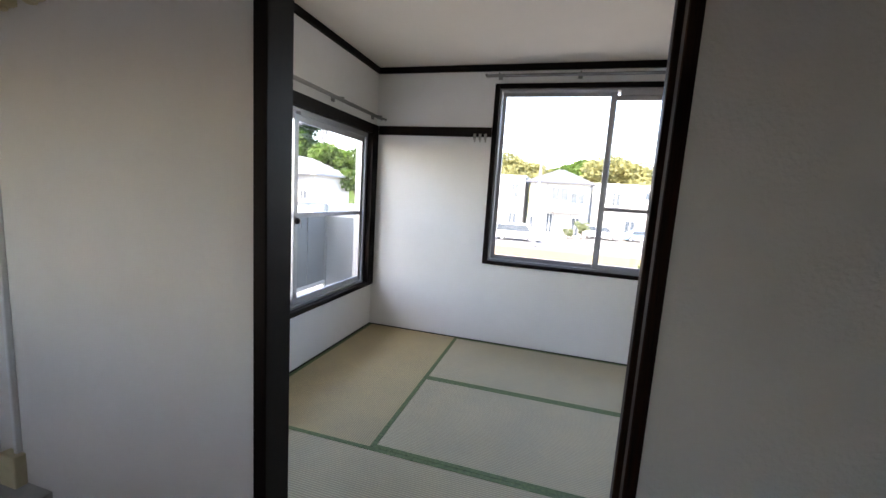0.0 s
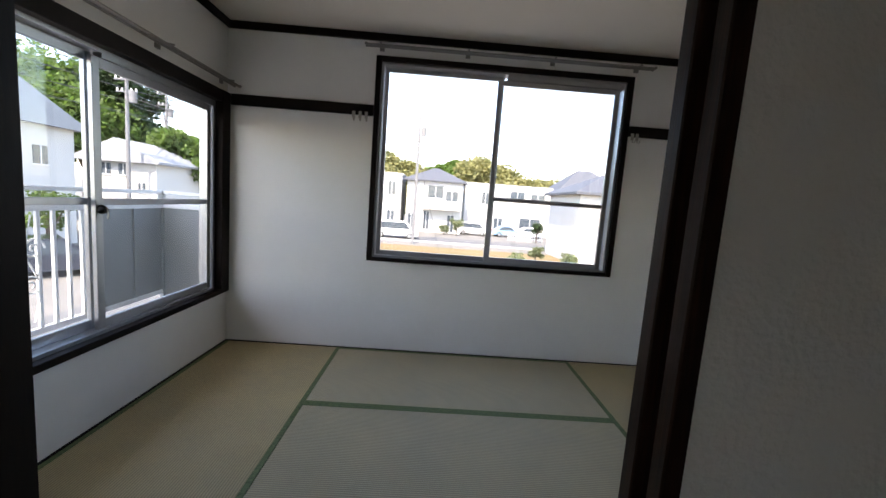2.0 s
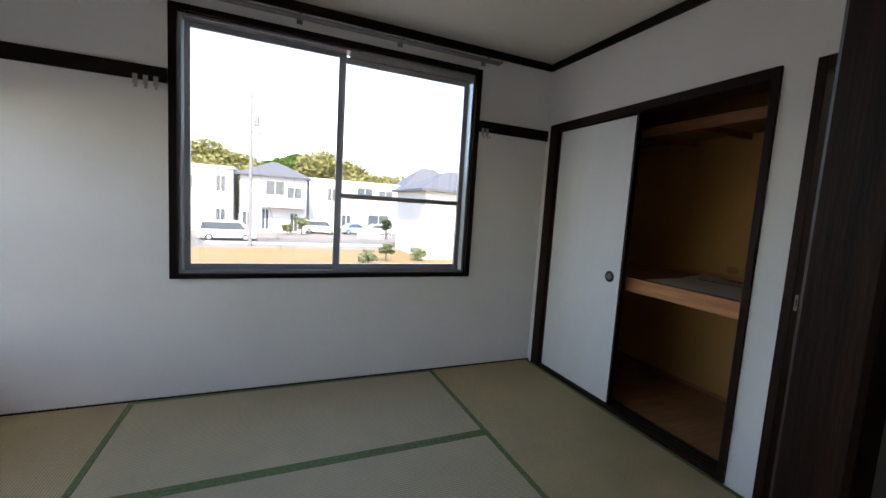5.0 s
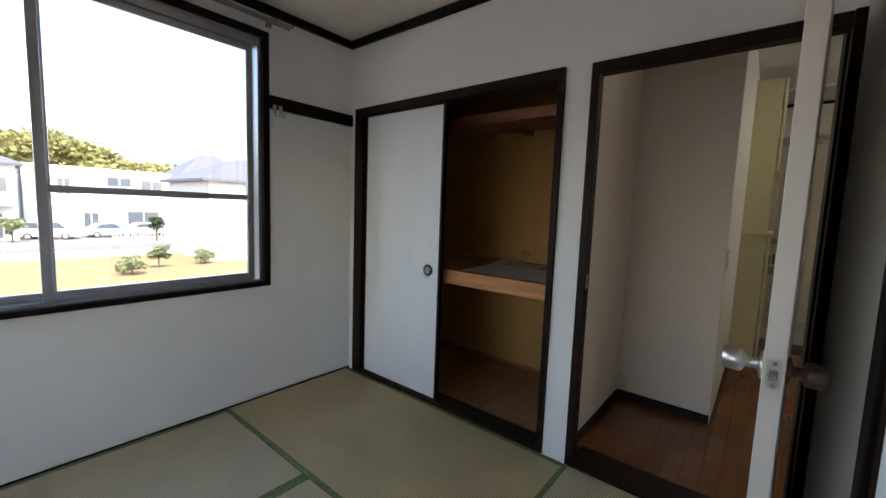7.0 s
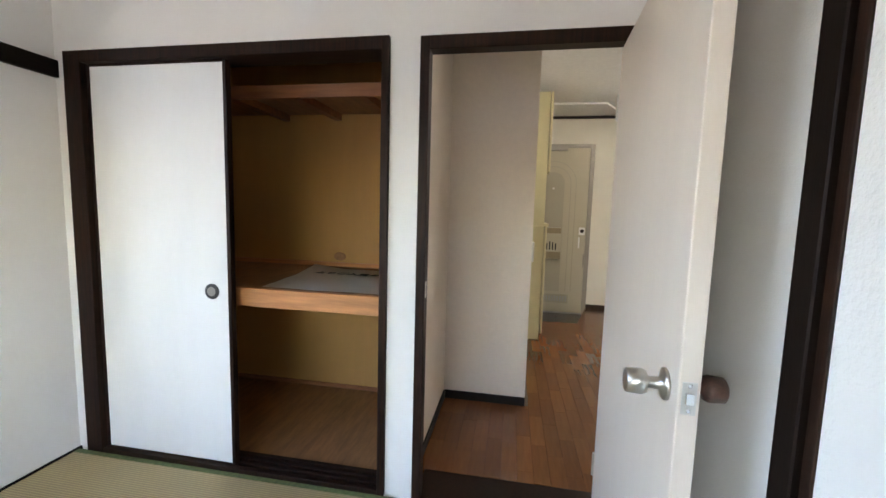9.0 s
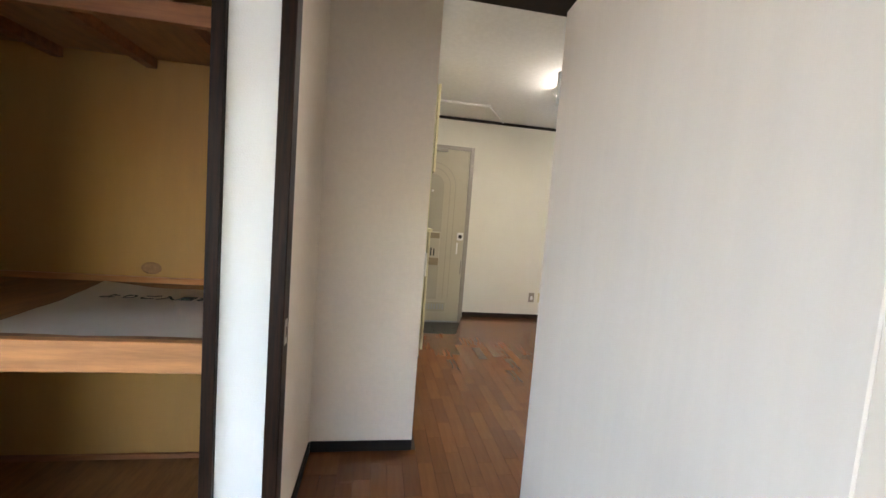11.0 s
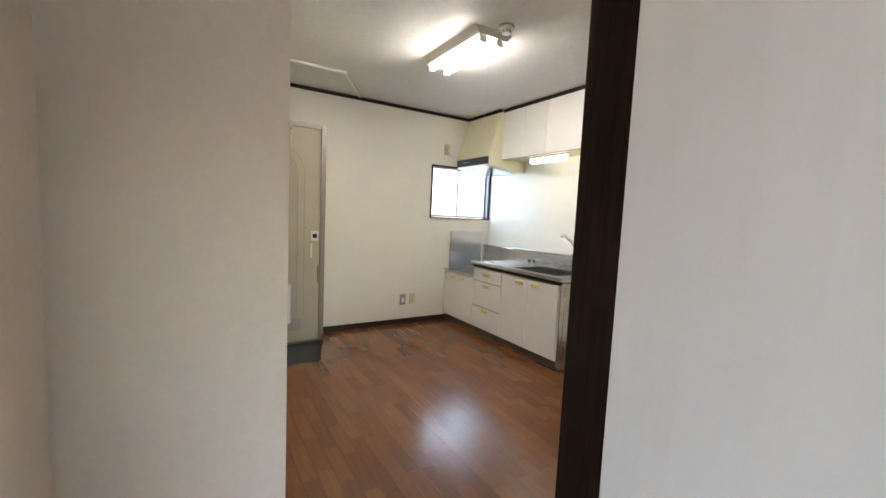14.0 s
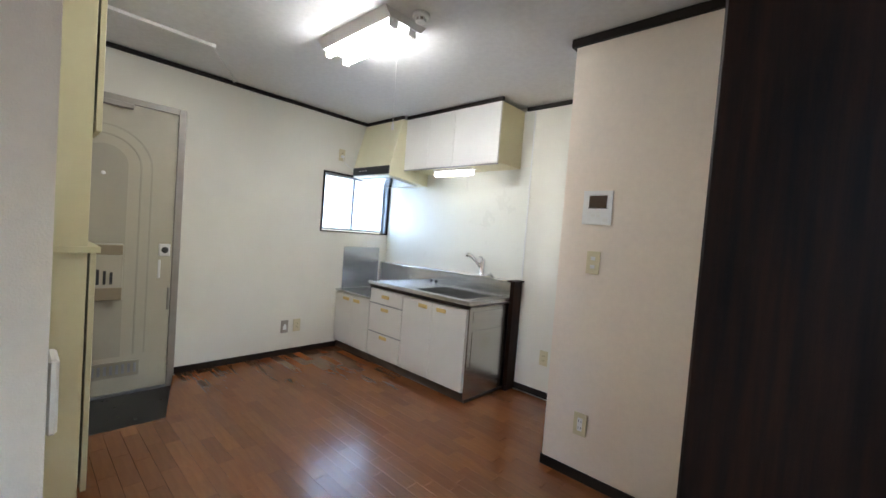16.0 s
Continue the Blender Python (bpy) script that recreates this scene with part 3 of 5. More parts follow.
# ---- doorway to the kitchen ----
dw = thing("door_frame", "dark brown grained wooden door frame", "door frame", kind="structure")
for nm, a in (("jamb", (3.505, 3.562, -1.720, -1.684, 0, 1.855)), ("jamb", (3.503, 3.560, -2.522, -2.486, 0, 1.858)), ("jamb", (3.560, 3.676, -2.522, -2.478, 0, 1.858)),
              ("head", (3.505, 3.562, -2.485, -1.720, 1.805, 1.855)), ("head_back", (3.563, 3.66, -2.475, -1.70, 1.842, 1.857)),
              ("threshold", (3.503, 3.70, -2.475, -1.70, -0.03, 0.012))):
    part(nm, B(*a, w=0.002), DARKBROWN, dw)
part("strike_plate", B(3.520, 3.543, -1.7215, -1.720, 0.86, 0.925), SATIN, dw)
part("strike_hole", B(3.528, 3.536, -1.7222, -1.7214, 0.878, 0.907), BLACKPL, dw)
LEAF_TURN = -3.6
leaf = thing("door_1", "cream laminate hinged door standing wide open", "door", kind="structure")
part("leaf", B(2.790, 3.588, -2.483, -2.447, 0.012, 1.797, w=0.0015), CREAMDOOR, leaf)
part("edge_band", B(2.7892, 2.790, -2.481, -2.449, 0.014, 1.795), CREAMDOOR, leaf)
part("latch_plate", B(2.7880, 2.7892, -2.477, -2.453, 0.866, 0.926), SATIN, leaf)
for zz in (0.873, 0.919):
    part("screw", lathe(bmesh.new(), (2.7880, -2.465, zz), (-1, 0, 0), [(0, 0.004), (0.0006, 0.003)], 10), CHROME, leaf)
part("latch_bolt", B(2.782, 2.7880, -2.472, -2.458, 0.886, 0.906, w=0.001), CHROME, leaf)
part("knob", lathe(bmesh.new(), (2.856, -2.447, 0.892), (0, 1, 0), [(0, 0.031), (0.005, 0.031), (0.008, 0.026), (0.012, 0.012), (0.034, 0.012), (0.037, 0.022), (0.045, 0.0255), (0.072, 0.024), (0.074, 0.02)], 24), SATIN, leaf, "satin nickel door knob", smooth=True)
part("knob", lathe(bmesh.new(), (2.856, -2.483, 0.892), (0, -1, 0), [(0, 0.030), (0.006, 0.030), (0.010, 0.012), (0.025, 0.012), (0.028, 0.022), (0.036, 0.026), (0.062, 0.024), (0.066, 0.018)], 24), BROWNKNOB, leaf, "brown marbled door knob", smooth=True)
for hz in (0.2, 1.55):
    part("hinge", cyl(bmesh.new(), (3.59, -2.446, hz), (3.59, -2.446, hz + 0.09), 0.006), SATIN, leaf)
leaf.matrix_world = pose(3.541, -2.404, -0.004, 0, 0, LEAF_TURN) @ pose(-3.588, 2.447, 0)

# ---- structure: kitchen ----
KX, KS, KC = 7.24, -5.095, 2.41
HX, HY = 4.44, -2.175
solid("wall_hall_side", B(3.62, HX, -1.660, -1.630, -0.2, 2.5), LINEN_PAPER, "pale linen wallpaper beside the doorway", "wall", "structure")
solid("wall_hall_end", B(HX, HX + 0.10, HY, -1.60, -0.2, 2.5), LINEN_PAPER, "pale linen wallpaper facing the doorway", "wall", "structure")
solid("wall_kitchen_north", B(HX + 0.10, KX, HY, HY + 0.10, -0.2, 2.5), KITCHEN_PAPER, "ivory papered kitchen wall", "wall", "structure")
wall_with("wall_kitchen_east", "x", KX, KX + 0.13, KS - 0.13, HY + 0.1, -0.25, 2.5, [(-5.075, -4.235, 1.222, 1.815)], KITCHEN_PAPER, "ivory papered kitchen wall with small window")
solid("wall_kitchen_south", B(4.65, KX, KS - 0.13, KS, -0.2, 2.5), KITCHEN_PAPER, "ivory papered kitchen wall behind the sink", "wall", "structure")
solid("wall_pillar", B(3.62, 4.65, KS - 0.13, -4.235, -0.2, 2.5), LINEN_PAPER, "pale linen papered projecting wall", "wall", "structure")
solid("wall_kitchen_west", B(3.62, 3.672, -4.235, -2.509, -0.2, 2.5), KITCHEN_PAPER, "ivory papered wall beside the doorway", "wall", "structure")
solid("ceiling_kitchen", B(3.62, KX + 0.13, KS - 0.13, -1.56, KC, KC + 0.1), CEIL_K, "grey-white mottled kitchen ceiling", "ceiling", "structure")
EX, EY, EZ = 6.47, -3.03, -0.08
bm = box(bmesh.new(), 3.701, EX, KS, HY, -0.2, -0.012)
box(bm, EX + 0.0005, KX, KS, EY, -0.2, -0.012)
solid("floor_kitchen", bm, FLOORBASE, "dark base under the wooden floor strips", "floor", "structure")
solid("floor_hall", B(3.701, HX, HY, -1.660, -0.2, -0.012), FLOORBASE, "dark base under the wooden floor strips", "floor", "structure")

def kt(name, x0, x1, y0, y1, z0, z1, label, m=BLACKVINYL):
    return solid(name, B(x0, x1, y0, y1, z0, z1, w=0.0015), m, label, "trim" if z0 > 1 else "baseboard", "structure")

kt("baseboard_hall_side", 3.702, HX - 0.009, -1.6685, -1.6605, 0, 0.055, "black vinyl baseboard")
kt("baseboard_hall_end", HX - 0.008, HX - 0.0005, HY, -1.669, 0, 0.055, "black vinyl baseboard")
kt("baseboard_east", KX - 0.008, KX - 0.0005, -4.489, -3.019, 0, 0.055, "black vinyl baseboard")
kt("baseboard_south", 4.66, 5.40, KS + 0.0005, KS + 0.008, 0, 0.055, "black vinyl baseboard")
kt("baseboard_pillar", 3.67, 4.658, -4.2345, -4.227, 0, 0.055, "black vinyl baseboard")
kt("baseboard_pillar_side", 4.6505, 4.658, KS + 0.008, -4.2345, 0, 0.055, "black vinyl baseboard")
kt("trim_kitchen_east", KX - 0.022, KX - 0.0005, KS, HY, 2.375, 2.405, "dark ceiling moulding")
kt("trim_kitchen_south", 4.66, 5.47, KS + 0.0005, KS + 0.022, 2.375, 2.405, "dark ceiling moulding")
kt("trim_kitchen_pillar", 3.67, 4.672, -4.2345, -4.213, 2.36, 2.405, "dark ceiling moulding")
kt("trim_kitchen_pillar_side", 4.6505, 4.672, KS, -4.2345, 2.36, 2.405, "dark ceiling moulding")

# ---- entrance step and front door ----
solid("floor_entrance", B(EX + 0.001, KX, EY + 0.001, HY, -0.2, EZ), BLACKTILE, "sunken black tiled entrance floor at the front door", "floor", "structure")
solid("floor_entrance_edge", prism(bmesh.new(), [(EX + 0.001, -2.805), (KX - 0.03, -3.012), (KX - 0.03, EY), (EX + 0.001, EY)], "z", EZ, 0.0), FLOORWOOD, "slanted reddish brown floor edge beside the entrance", "floor", "structure")
fd = thing("door_2", "grey-cream steel front door with arched moulding", "door", kind="structure")
fy0, fy1, fz = -3.018, -2.16, 2.066
part("frame_jamb", B(KX - 0.03, KX + 0.02, fy0, fy0 + 0.05, EZ, fz, w=0.003), FFRAME, fd)
part("frame_head", B(KX - 0.03, KX + 0.02, fy0 + 0.05, fy1, fz - 0.045, fz, w=0.003), FFRAME, fd)
part("leaf", B(KX - 0.018, KX - 0.001, fy0 + 0.05, fy1, EZ + 0.018, fz - 0.045, w=0.002), FDOOR, fd)
part("bottom_strip", B(KX - 0.03, KX - 0.002, fy0 + 0.05, fy1, EZ, EZ + 0.018), ALU, fd)


def arch(y0, y1, z0, z1, w, n=14):
    """An upright band round an arched top, as an outline strip."""
    r = (y1 - y0) / 2
    c = (y0 + y1) / 2
    def line(k):
        pts = [(y0 + k, z0)]
        pts += [(c + (r - k) * math.cos(math.pi - math.pi * i / n), z1 - r + (r - k) * math.sin(math.pi * i / n)) for i in range(n + 1)]
        return pts + [(y1 - k, z0)]
    return line(0), line(w)


AC = -2.543
for h, z1, w, out, m in ((0.280, 1.86, 0.010, 0.004, FDOOR_DARK), (0.270, 1.85, 0.054, 0.002, FDOOR), (0.216, 1.796, 0.010, 0.004, FDOOR_DARK)):
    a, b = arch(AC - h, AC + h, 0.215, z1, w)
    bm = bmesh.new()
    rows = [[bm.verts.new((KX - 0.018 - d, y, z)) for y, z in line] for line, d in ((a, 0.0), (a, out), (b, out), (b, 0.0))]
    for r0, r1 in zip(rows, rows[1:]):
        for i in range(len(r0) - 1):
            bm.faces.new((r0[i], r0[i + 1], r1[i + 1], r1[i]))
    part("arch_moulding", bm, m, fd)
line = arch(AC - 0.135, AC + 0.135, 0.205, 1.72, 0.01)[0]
part("arch_panel", prism(bmesh.new(), line, "x", KX - 0.0195, KX - 0.017), FDOOR_DARK, fd, "slightly darker arched panel")
LOCKMETAL = mat("bright_plated_lock_metal", (0.82, 0.82, 0.81), 0.35, metal=0.25, vary=0.05, scale=30)
lock = part("lock_case", B(KX - 0.038, KX - 0.018, -2.953, -2.880, 0.943, 1.038, w=0.006), LOCKMETAL, fd)
part("thumb_turn", lathe(bmesh.new(), (KX - 0.038, -2.918, 0.991), (-1, 0, 0), [(0, 0.024), (0.006, 0.022), (0.014, 0.012), (0.02, 0.011)], 16), BLACKPL, lock, smooth=True)
part("lever_plate", B(KX - 0.026, KX - 0.018, -2.898, -2.880, 0.775, 0.915, w=0.003), LOCKMETAL, fd)
part("door_guard", B(KX - 0.034, KX - 0.018, -2.962, -2.948, 0.53, 0.70, w=0.003), FFRAME, fd)
part("peephole", lathe(bmesh.new(), (KX - 0.0195, -2.543, 1.518), (-1, 0, 0), [(0, 0.013), (0.004, 0.012), (0.005, 0.006)], 12), LOCKMETAL, fd)
# brownish tan carries the mail flap's shadow in its colour; base strip shares it
TANFLAP = mat("tan_with_flap_shade", (0.30, 0.24, 0.15), 0.4, vary=0.1, scale=10)
mb = part("mail_box", B(KX - 0.075, KX - 0.018, -2.668, -2.28, 0.628, 1.03, w=0.006), FDOOR, fd, "cream metal mail box")
for i in range(8):
    yy = -2.61 + 0.036 * i
    part("mail_slot", B(KX - 0.077, KX - 0.0745, yy, yy + 0.016, 0.745, 0.745 + 0.085 + 0.01 * (i % 3), w=0.0008), BLACKPL, mb)
part("mail_flap", B(KX - 0.080, KX - 0.0752, -2.66, -2.285, 0.955, 1.02, w=0.002), TANFLAP, mb)
part("mail_base", B(KX - 0.079, KX - 0.0752, -2.663, -2.285, 0.633, 0.72, w=0.002), TANFLAP, mb)
vent = part("door_vent", B(KX - 0.024, KX - 0.018, -2.795, -2.29, 0.055, 0.17, w=0.002), FDOOR_DARK, fd)
for i in range(14):
    yy = -2.775 + 0.034 * i
    part("vent_slot", B(KX - 0.0262, KX - 0.0238, yy, yy + 0.016, 0.08, 0.147, w=0.0008), ALU, vent)
part("door_closer", B(KX - 0.06, KX - 0.018, -2.69, -2.40, 1.985, 2.02, w=0.004), FFRAME, fd)

# ---- shoe cabinet ----
sc = thing("shoe_cabinet", "tall cream painted shoe cabinet with open middle", "cabinet")
sx0, sx1, sy = 5.80, 6.48, -2.372
part("side_panel", B(sx0, sx0 + 0.018, sy + 0.028, HY - 0.002, 0.0, 2.30, w=0.001), CREAMCAB, sc)
part("side_panel", B(sx1 - 0.018, sx1, sy + 0.028, HY - 0.002, 0.007, 2.30, w=0.001), CREAMCAB, sc)
part("back_panel", B(sx0 + 0.018, sx1 - 0.018, HY - 0.012, HY - 0.002, 0.08, 2.30), CREAMCAB, sc)
part("counter", B(sx0 - 0.012, sx1 + 0.005, sy - 0.012, HY - 0.013, 1.082, 1.108, w=0.002), CREAMCAB, sc)
part("top_panel", B(sx0 + 0.018, sx1 - 0.018, sy + 0.028, HY - 0.013, 2.282, 2.30), CREAMCAB, sc)
part("bottom_panel", B(sx0 + 0.018, sx1 - 0.018, sy + 0.028, HY - 0.013, 0.06, 0.08), CREAMCAB, sc)
part("upper_floor", B(sx0 + 0.018, sx1 - 0.018, sy + 0.028, HY - 0.013, 1.60, 1.618), CREAMCAB, sc)
for xa, xb in ((sx0 + 0.001, (sx0 + sx1) / 2 - 0.002), ((sx0 + sx1) / 2 + 0.002, sx1 - 0.001)):
    part("lower_door", B(xa, xb, sy, sy + 0.02, 0.06, 1.08, w=0.002), CREAMCAB, sc)
    part("upper_door", B(xa, xb, sy, sy + 0.02, 1.585, 2.30, w=0.002), CREAMCAB, sc)
wp = thing("wall_plate", "pale ivory plastic panel on the wall corner", "wall plate")
part("plate", B(4.455, 4.53, HY - 0.014, HY - 0.0005, 0.91, 1.03, w=0.004), mat("pale_ivory_plastic", (0.72, 0.68, 0.61), 0.5, vary=0.05, scale=20), wp)

# ---- kitchen units ----
FY = -4.46
PLINTH = mat("brown_grey_plinth", (0.10, 0.075, 0.06), 0.4, vary=0.2, scale=10)
def handle(x, z, parent):
    bm = bmesh.new()
    box(bm, x - 0.052, x + 0.052, FY + 0.0, FY + 0.012, z - 0.016, z + 0.016)
    bevel(bm, 0.005)
    part("handle", bm, YELLOWPL, parent, "yellowed plastic handle")

def front(x0, x1, z0, z1, parent, name, hx, hz):
    p = part(name, B(x0 + 0.002, x1 - 0.002, FY - 0.018, FY, z0, z1, w=0.002), CABWHITE, parent)
    handle(hx, hz, p)

gas = thing("gas_stand_cabinet", "low white laminate cabinet with steel top", "kitchen cabinet")
part("body", B(6.655, KX - 0.003, KS + 0.003, FY - 0.019, 0.075, 0.60), CABWHITE, gas)
part("plinth", B(6.655, KX - 0.003, KS + 0.003, FY - 0.03, 0, 0.075), PLINTH, gas)
front(6.66, 6.948, 0.08, 0.585, gas, "door", 6.86, 0.545)
front(6.948, KX - 0.004, 0.08, 0.585, gas, "door", 7.04, 0.545)
part("steel_top", B(6.652, KX - 0.003, KS + 0.003, FY + 0.012, 0.60, 0.622, w=0.004), STEEL, gas)
part("back_lip", B(6.664, KX - 0.003, KS + 0.003, KS + 0.085, 0.622, 0.905, w=0.004), STEEL, gas)
sp = thing("steel_splash_guard", "upright stainless steel splash guard on the wall", "splash guard")
part("plate", B(KX - 0.014, KX - 0.008, -4.985, -4.512, 0.624, 1.063, w=0.002), STEEL, sp)
for yy in (-4.56, -4.96):
    part("bolt", lathe(bmesh.new(), (KX - 0.014, yy, 0.98), (-1, 0, 0), [(0, 0.012), (0.004, 0.01)], 10), STEEL, sp)

sx0, sx1 = 5.435, 6.65
sk = thing("sink_cabinet", "white laminate sink cabinet with drawers and doors", "kitchen cabinet")
part("body", B(sx0 + 0.012, sx1, KS + 0.09, FY - 0.019, 0.075, 0.590), CABWHITE, sk)
part("side_panel", B(sx0 + 0.0125, 5.55, KS + 0.09, FY - 0.02, 0.5905, 0.735), CABWHITE, sk)
part("side_panel", B(6.13, sx1, KS + 0.09, FY - 0.02, 0.5905, 0.735), CABWHITE, sk)
part("side_emboss", B(sx0 - 0.003, sx0, KS + 0.13, FY - 0.05, 0.62, 0.70, w=0.001), STEEL, sk)
part("side_emboss", B(sx0 - 0.003, sx0, KS + 0.13, FY - 0.05, 0.12, 0.55, w=0.001), STEEL, sk)
part("steel_side", B(sx0, sx0 + 0.012, KS + 0.09, FY - 0.005, 0.03, 0.735, w=0.001), STEEL, sk, "stainless steel side sheet")
part("plinth", B(sx0 + 0.01, sx1, KS + 0.09, FY - 0.03, 0, 0.075), PLINTH, sk)
front(6.19, sx1 - 0.002, 0.585, 0.715, sk, "drawer", 6.42, 0.655)
front(6.19, sx1 - 0.002, 0.315, 0.575, sk, "drawer", 6.42, 0.535)
front(6.19, sx1 - 0.002, 0.08, 0.305, sk, "drawer", 6.42, 0.275)
for zz in (0.58, 0.31):
    part("drawer_strip", B(6.19, sx1 - 0.002, FY - 0.016, FY + 0.003, zz - 0.005, zz + 0.004), ALU, sk)
front(5.825, 6.185, 0.08, 0.715, sk, "door", 5.93, 0.665)
front(5.462, 5.825, 0.08, 0.715, sk, "door", 5.72, 0.665)
# black band across the gap between the fronts and the worktop lip
part("dark_gap_band", B(sx0 + 0.013, sx1, FY - 0.03, FY + 0.010, 0.722, 0.754), BLACKVINYL, sk)
# steel worktop with a sunken bowl
wt = thing("steel_worktop", "stainless steel worktop with sink bowl", "worktop")
bx0, bx1, by0, by1 = 5.56, 6.12, -4.93, -4.53
bm = bmesh.new()
for a in ((sx0 - 0.01, bx0, KS + 0.09, FY + 0.016), (bx1, sx1 + 0.012, KS + 0.09, FY + 0.016), (bx0, bx1, by1, FY + 0.016), (bx0, bx1, KS + 0.09, by0)):
    box(bm, *a, 0.752, 0.778)
part("top", bm, STEEL, wt)
part("front_lip", B(sx0 - 0.01, sx1 + 0.012, FY + 0.016, FY + 0.025, 0.755, 0.787, w=0.003), STEEL, wt)
part("drip_edge", B(sx0 - 0.01, sx0 - 0.002, KS + 0.09, FY + 0.016, 0.778, 0.786, w=0.002), STEEL, wt)
bm = bmesh.new()
for a in ((bx0 - 0.004, bx0, by0, by1, 0.60, 0.752), (bx1, bx1 + 0.004, by0, by1, 0.60, 0.752), (bx0, bx1, by0 - 0.004, by0, 0.60, 0.752), (bx0, bx1, by1, by1 + 0.004, 0.60, 0.752), (bx0, bx1, by0, by1, 0.596, 0.60)):
    box(bm, *a)
part("bowl", bm, STEEL, wt)
part("drain", lathe(bmesh.new(), (5.72, -4.78, 0.601), (0, 0, 1), [(0, 0.055), (0.004, 0.05), (0.004, 0.03)], 20), CHROME, wt)
for i in range(9):
    part("drainer_rib", B(6.20, 6.60, -4.93 + 0.045 * i, -4.918 + 0.045 * i, 0.778, 0.7815, w=0.001), STEEL, wt)
part("back_upstand", B(sx0 - 0.01, sx1 + 0.012, KS + 0.078, KS + 0.09, 0.742, 0.905, w=0.003), STEEL, wt)
part("back_ledge", B(sx0 - 0.01, sx1 + 0.012, KS + 0.003, KS + 0.09, 0.905, 0.918, w=0.003), STEEL, wt)
for i in range(2):
    part("tap_hole", lathe(bmesh.new(), (6.31 + 0.07 * i, KS + 0.09, 0.80), (0, 1, 0), [(0, 0.018), (0.006, 0.016)], 12), BLACKPL, wt)
fau = thing("kitchen_faucet", "chrome single-lever kitchen tap on the ledge", "tap")
fx, fyy = 5.79, KS + 0.05
part("base", lathe(bmesh.new(), (fx, fyy, 0.918), (0, 0, 1), [(0, 0.03), (0.012, 0.03), (0.016, 0.024), (0.10, 0.022), (0.12, 0.026), (0.15, 0.024), (0.158, 0.014)], 20), CHROME, fau, smooth=True)
part("spout", tube(bmesh.new(), [(fx + 0.01, fyy + 0.01, 1.0), (fx + 0.035, fyy + 0.045, 1.05), (fx + 0.075, fyy + 0.095, 1.105), (fx + 0.09, fyy + 0.115, 1.108), (fx + 0.096, fyy + 0.124, 1.09)], 0.0155), CHROME, fau, smooth=True)
part("lever", tube(bmesh.new(), [(fx, fyy, 1.07), (fx - 0.01, fyy + 0.03, 1.095), (fx - 0.02, fyy + 0.09, 1.10)], 0.008), CHROME, fau, smooth=True)
part("flange", B(fx - 0.13, fx + 0.05, fyy - 0.028, fyy + 0.028, 0.918, 0.93, w=0.004), CHROME, fau)
part("inlet", tube(bmesh.new(), [(fx - 0.12, fyy, 0.93), (fx - 0.12, fyy + 0.03, 0.955), (fx - 0.12, fyy + 0.06, 0.94)], 0.012), CHROME, fau, smooth=True)
dr = thing("wire_rack", "small thin wire rack on the sink edge", "rack")
for i in range(5):
    part("wire", tube(bmesh.new(), [(5.52 + 0.10 * i, KS + 0.10, 0.782), (5.54 + 0.10 * i, KS + 0.105, 0.84), (5.57 + 0.10 * i, KS + 0.10, 0.782)], 0.0025, 6), CHROME, dr)
part("wire_base", tube(bmesh.new(), [(5.50, KS + 0.102, 0.783), (5.98, KS + 0.102, 0.783)], 0.0025, 6), CHROME, dr)
# post at the worktop's end
ep = thing("end_post", "dark brown wooden post closing the worktop", "post", kind="structure")
part("post", B(5.385, 5.425, KS + 0.003, KS + 0.13, 0, 0.915, w=0.003), DARKBROWN, ep)
part("cap", B(5.365, 5.445, KS + 0.003, KS + 0.15, 0.915, 0.93, w=0.003), DARKBROWN, ep)
# backsplash and its edge strip
solid("backsplash", B(5.40, KX - 0.002, KS + 0.0005, KS + 0.0025, 0.93, 1.90), BACKSPLASH, "glossy white wall panel behind the sink", "wall panel", "structure")
solid("backsplash_edge", B(5.388, 5.40, KS + 0.0005, KS + 0.006, 0.93, 2.372, w=0.001), WHITEPL, "thin pale panel edge strip", "trim", "structure")
# upper cabinets
UY = -4.745
def wall_unit(x0, x1, doors):
    t = thing("wall_cabinet", "white door wall cabinet with cream sides", "wall cabinet", group="kitchen wall cabinets")
    part("body", B(x0, x1, KS + 0.003, UY - 0.02, 1.885, 2.375, w=0.001), CREAMCAB, t)
    w = (x1 - x0) / doors
    for i in range(doors):
        part("door", B(x0 + w * i + 0.0015, x0 + w * (i + 1) - 0.0015, UY - 0.018, UY, 1.880, 2.372, w=0.002), CABWHITE, t)
    part("bottom_edge", B(x0 + 0.002, x1 - 0.002, UY - 0.02, UY - 0.002, 1.870, 1.879), ALU, t)
wall_unit(5.50, 5.988, 1)
wall_unit(5.990, 6.627, 2)
kt("trim_hood", 6.632, KX - 0.023, -4.72, -4.697, 2.376, 2.405, "dark moulding above the cooker hood")
kt("trim_cabinet", 5.49, 6.627, UY - 0.02, UY + 0.004, 2.376, 2.405, "dark moulding above the wall cabinets")
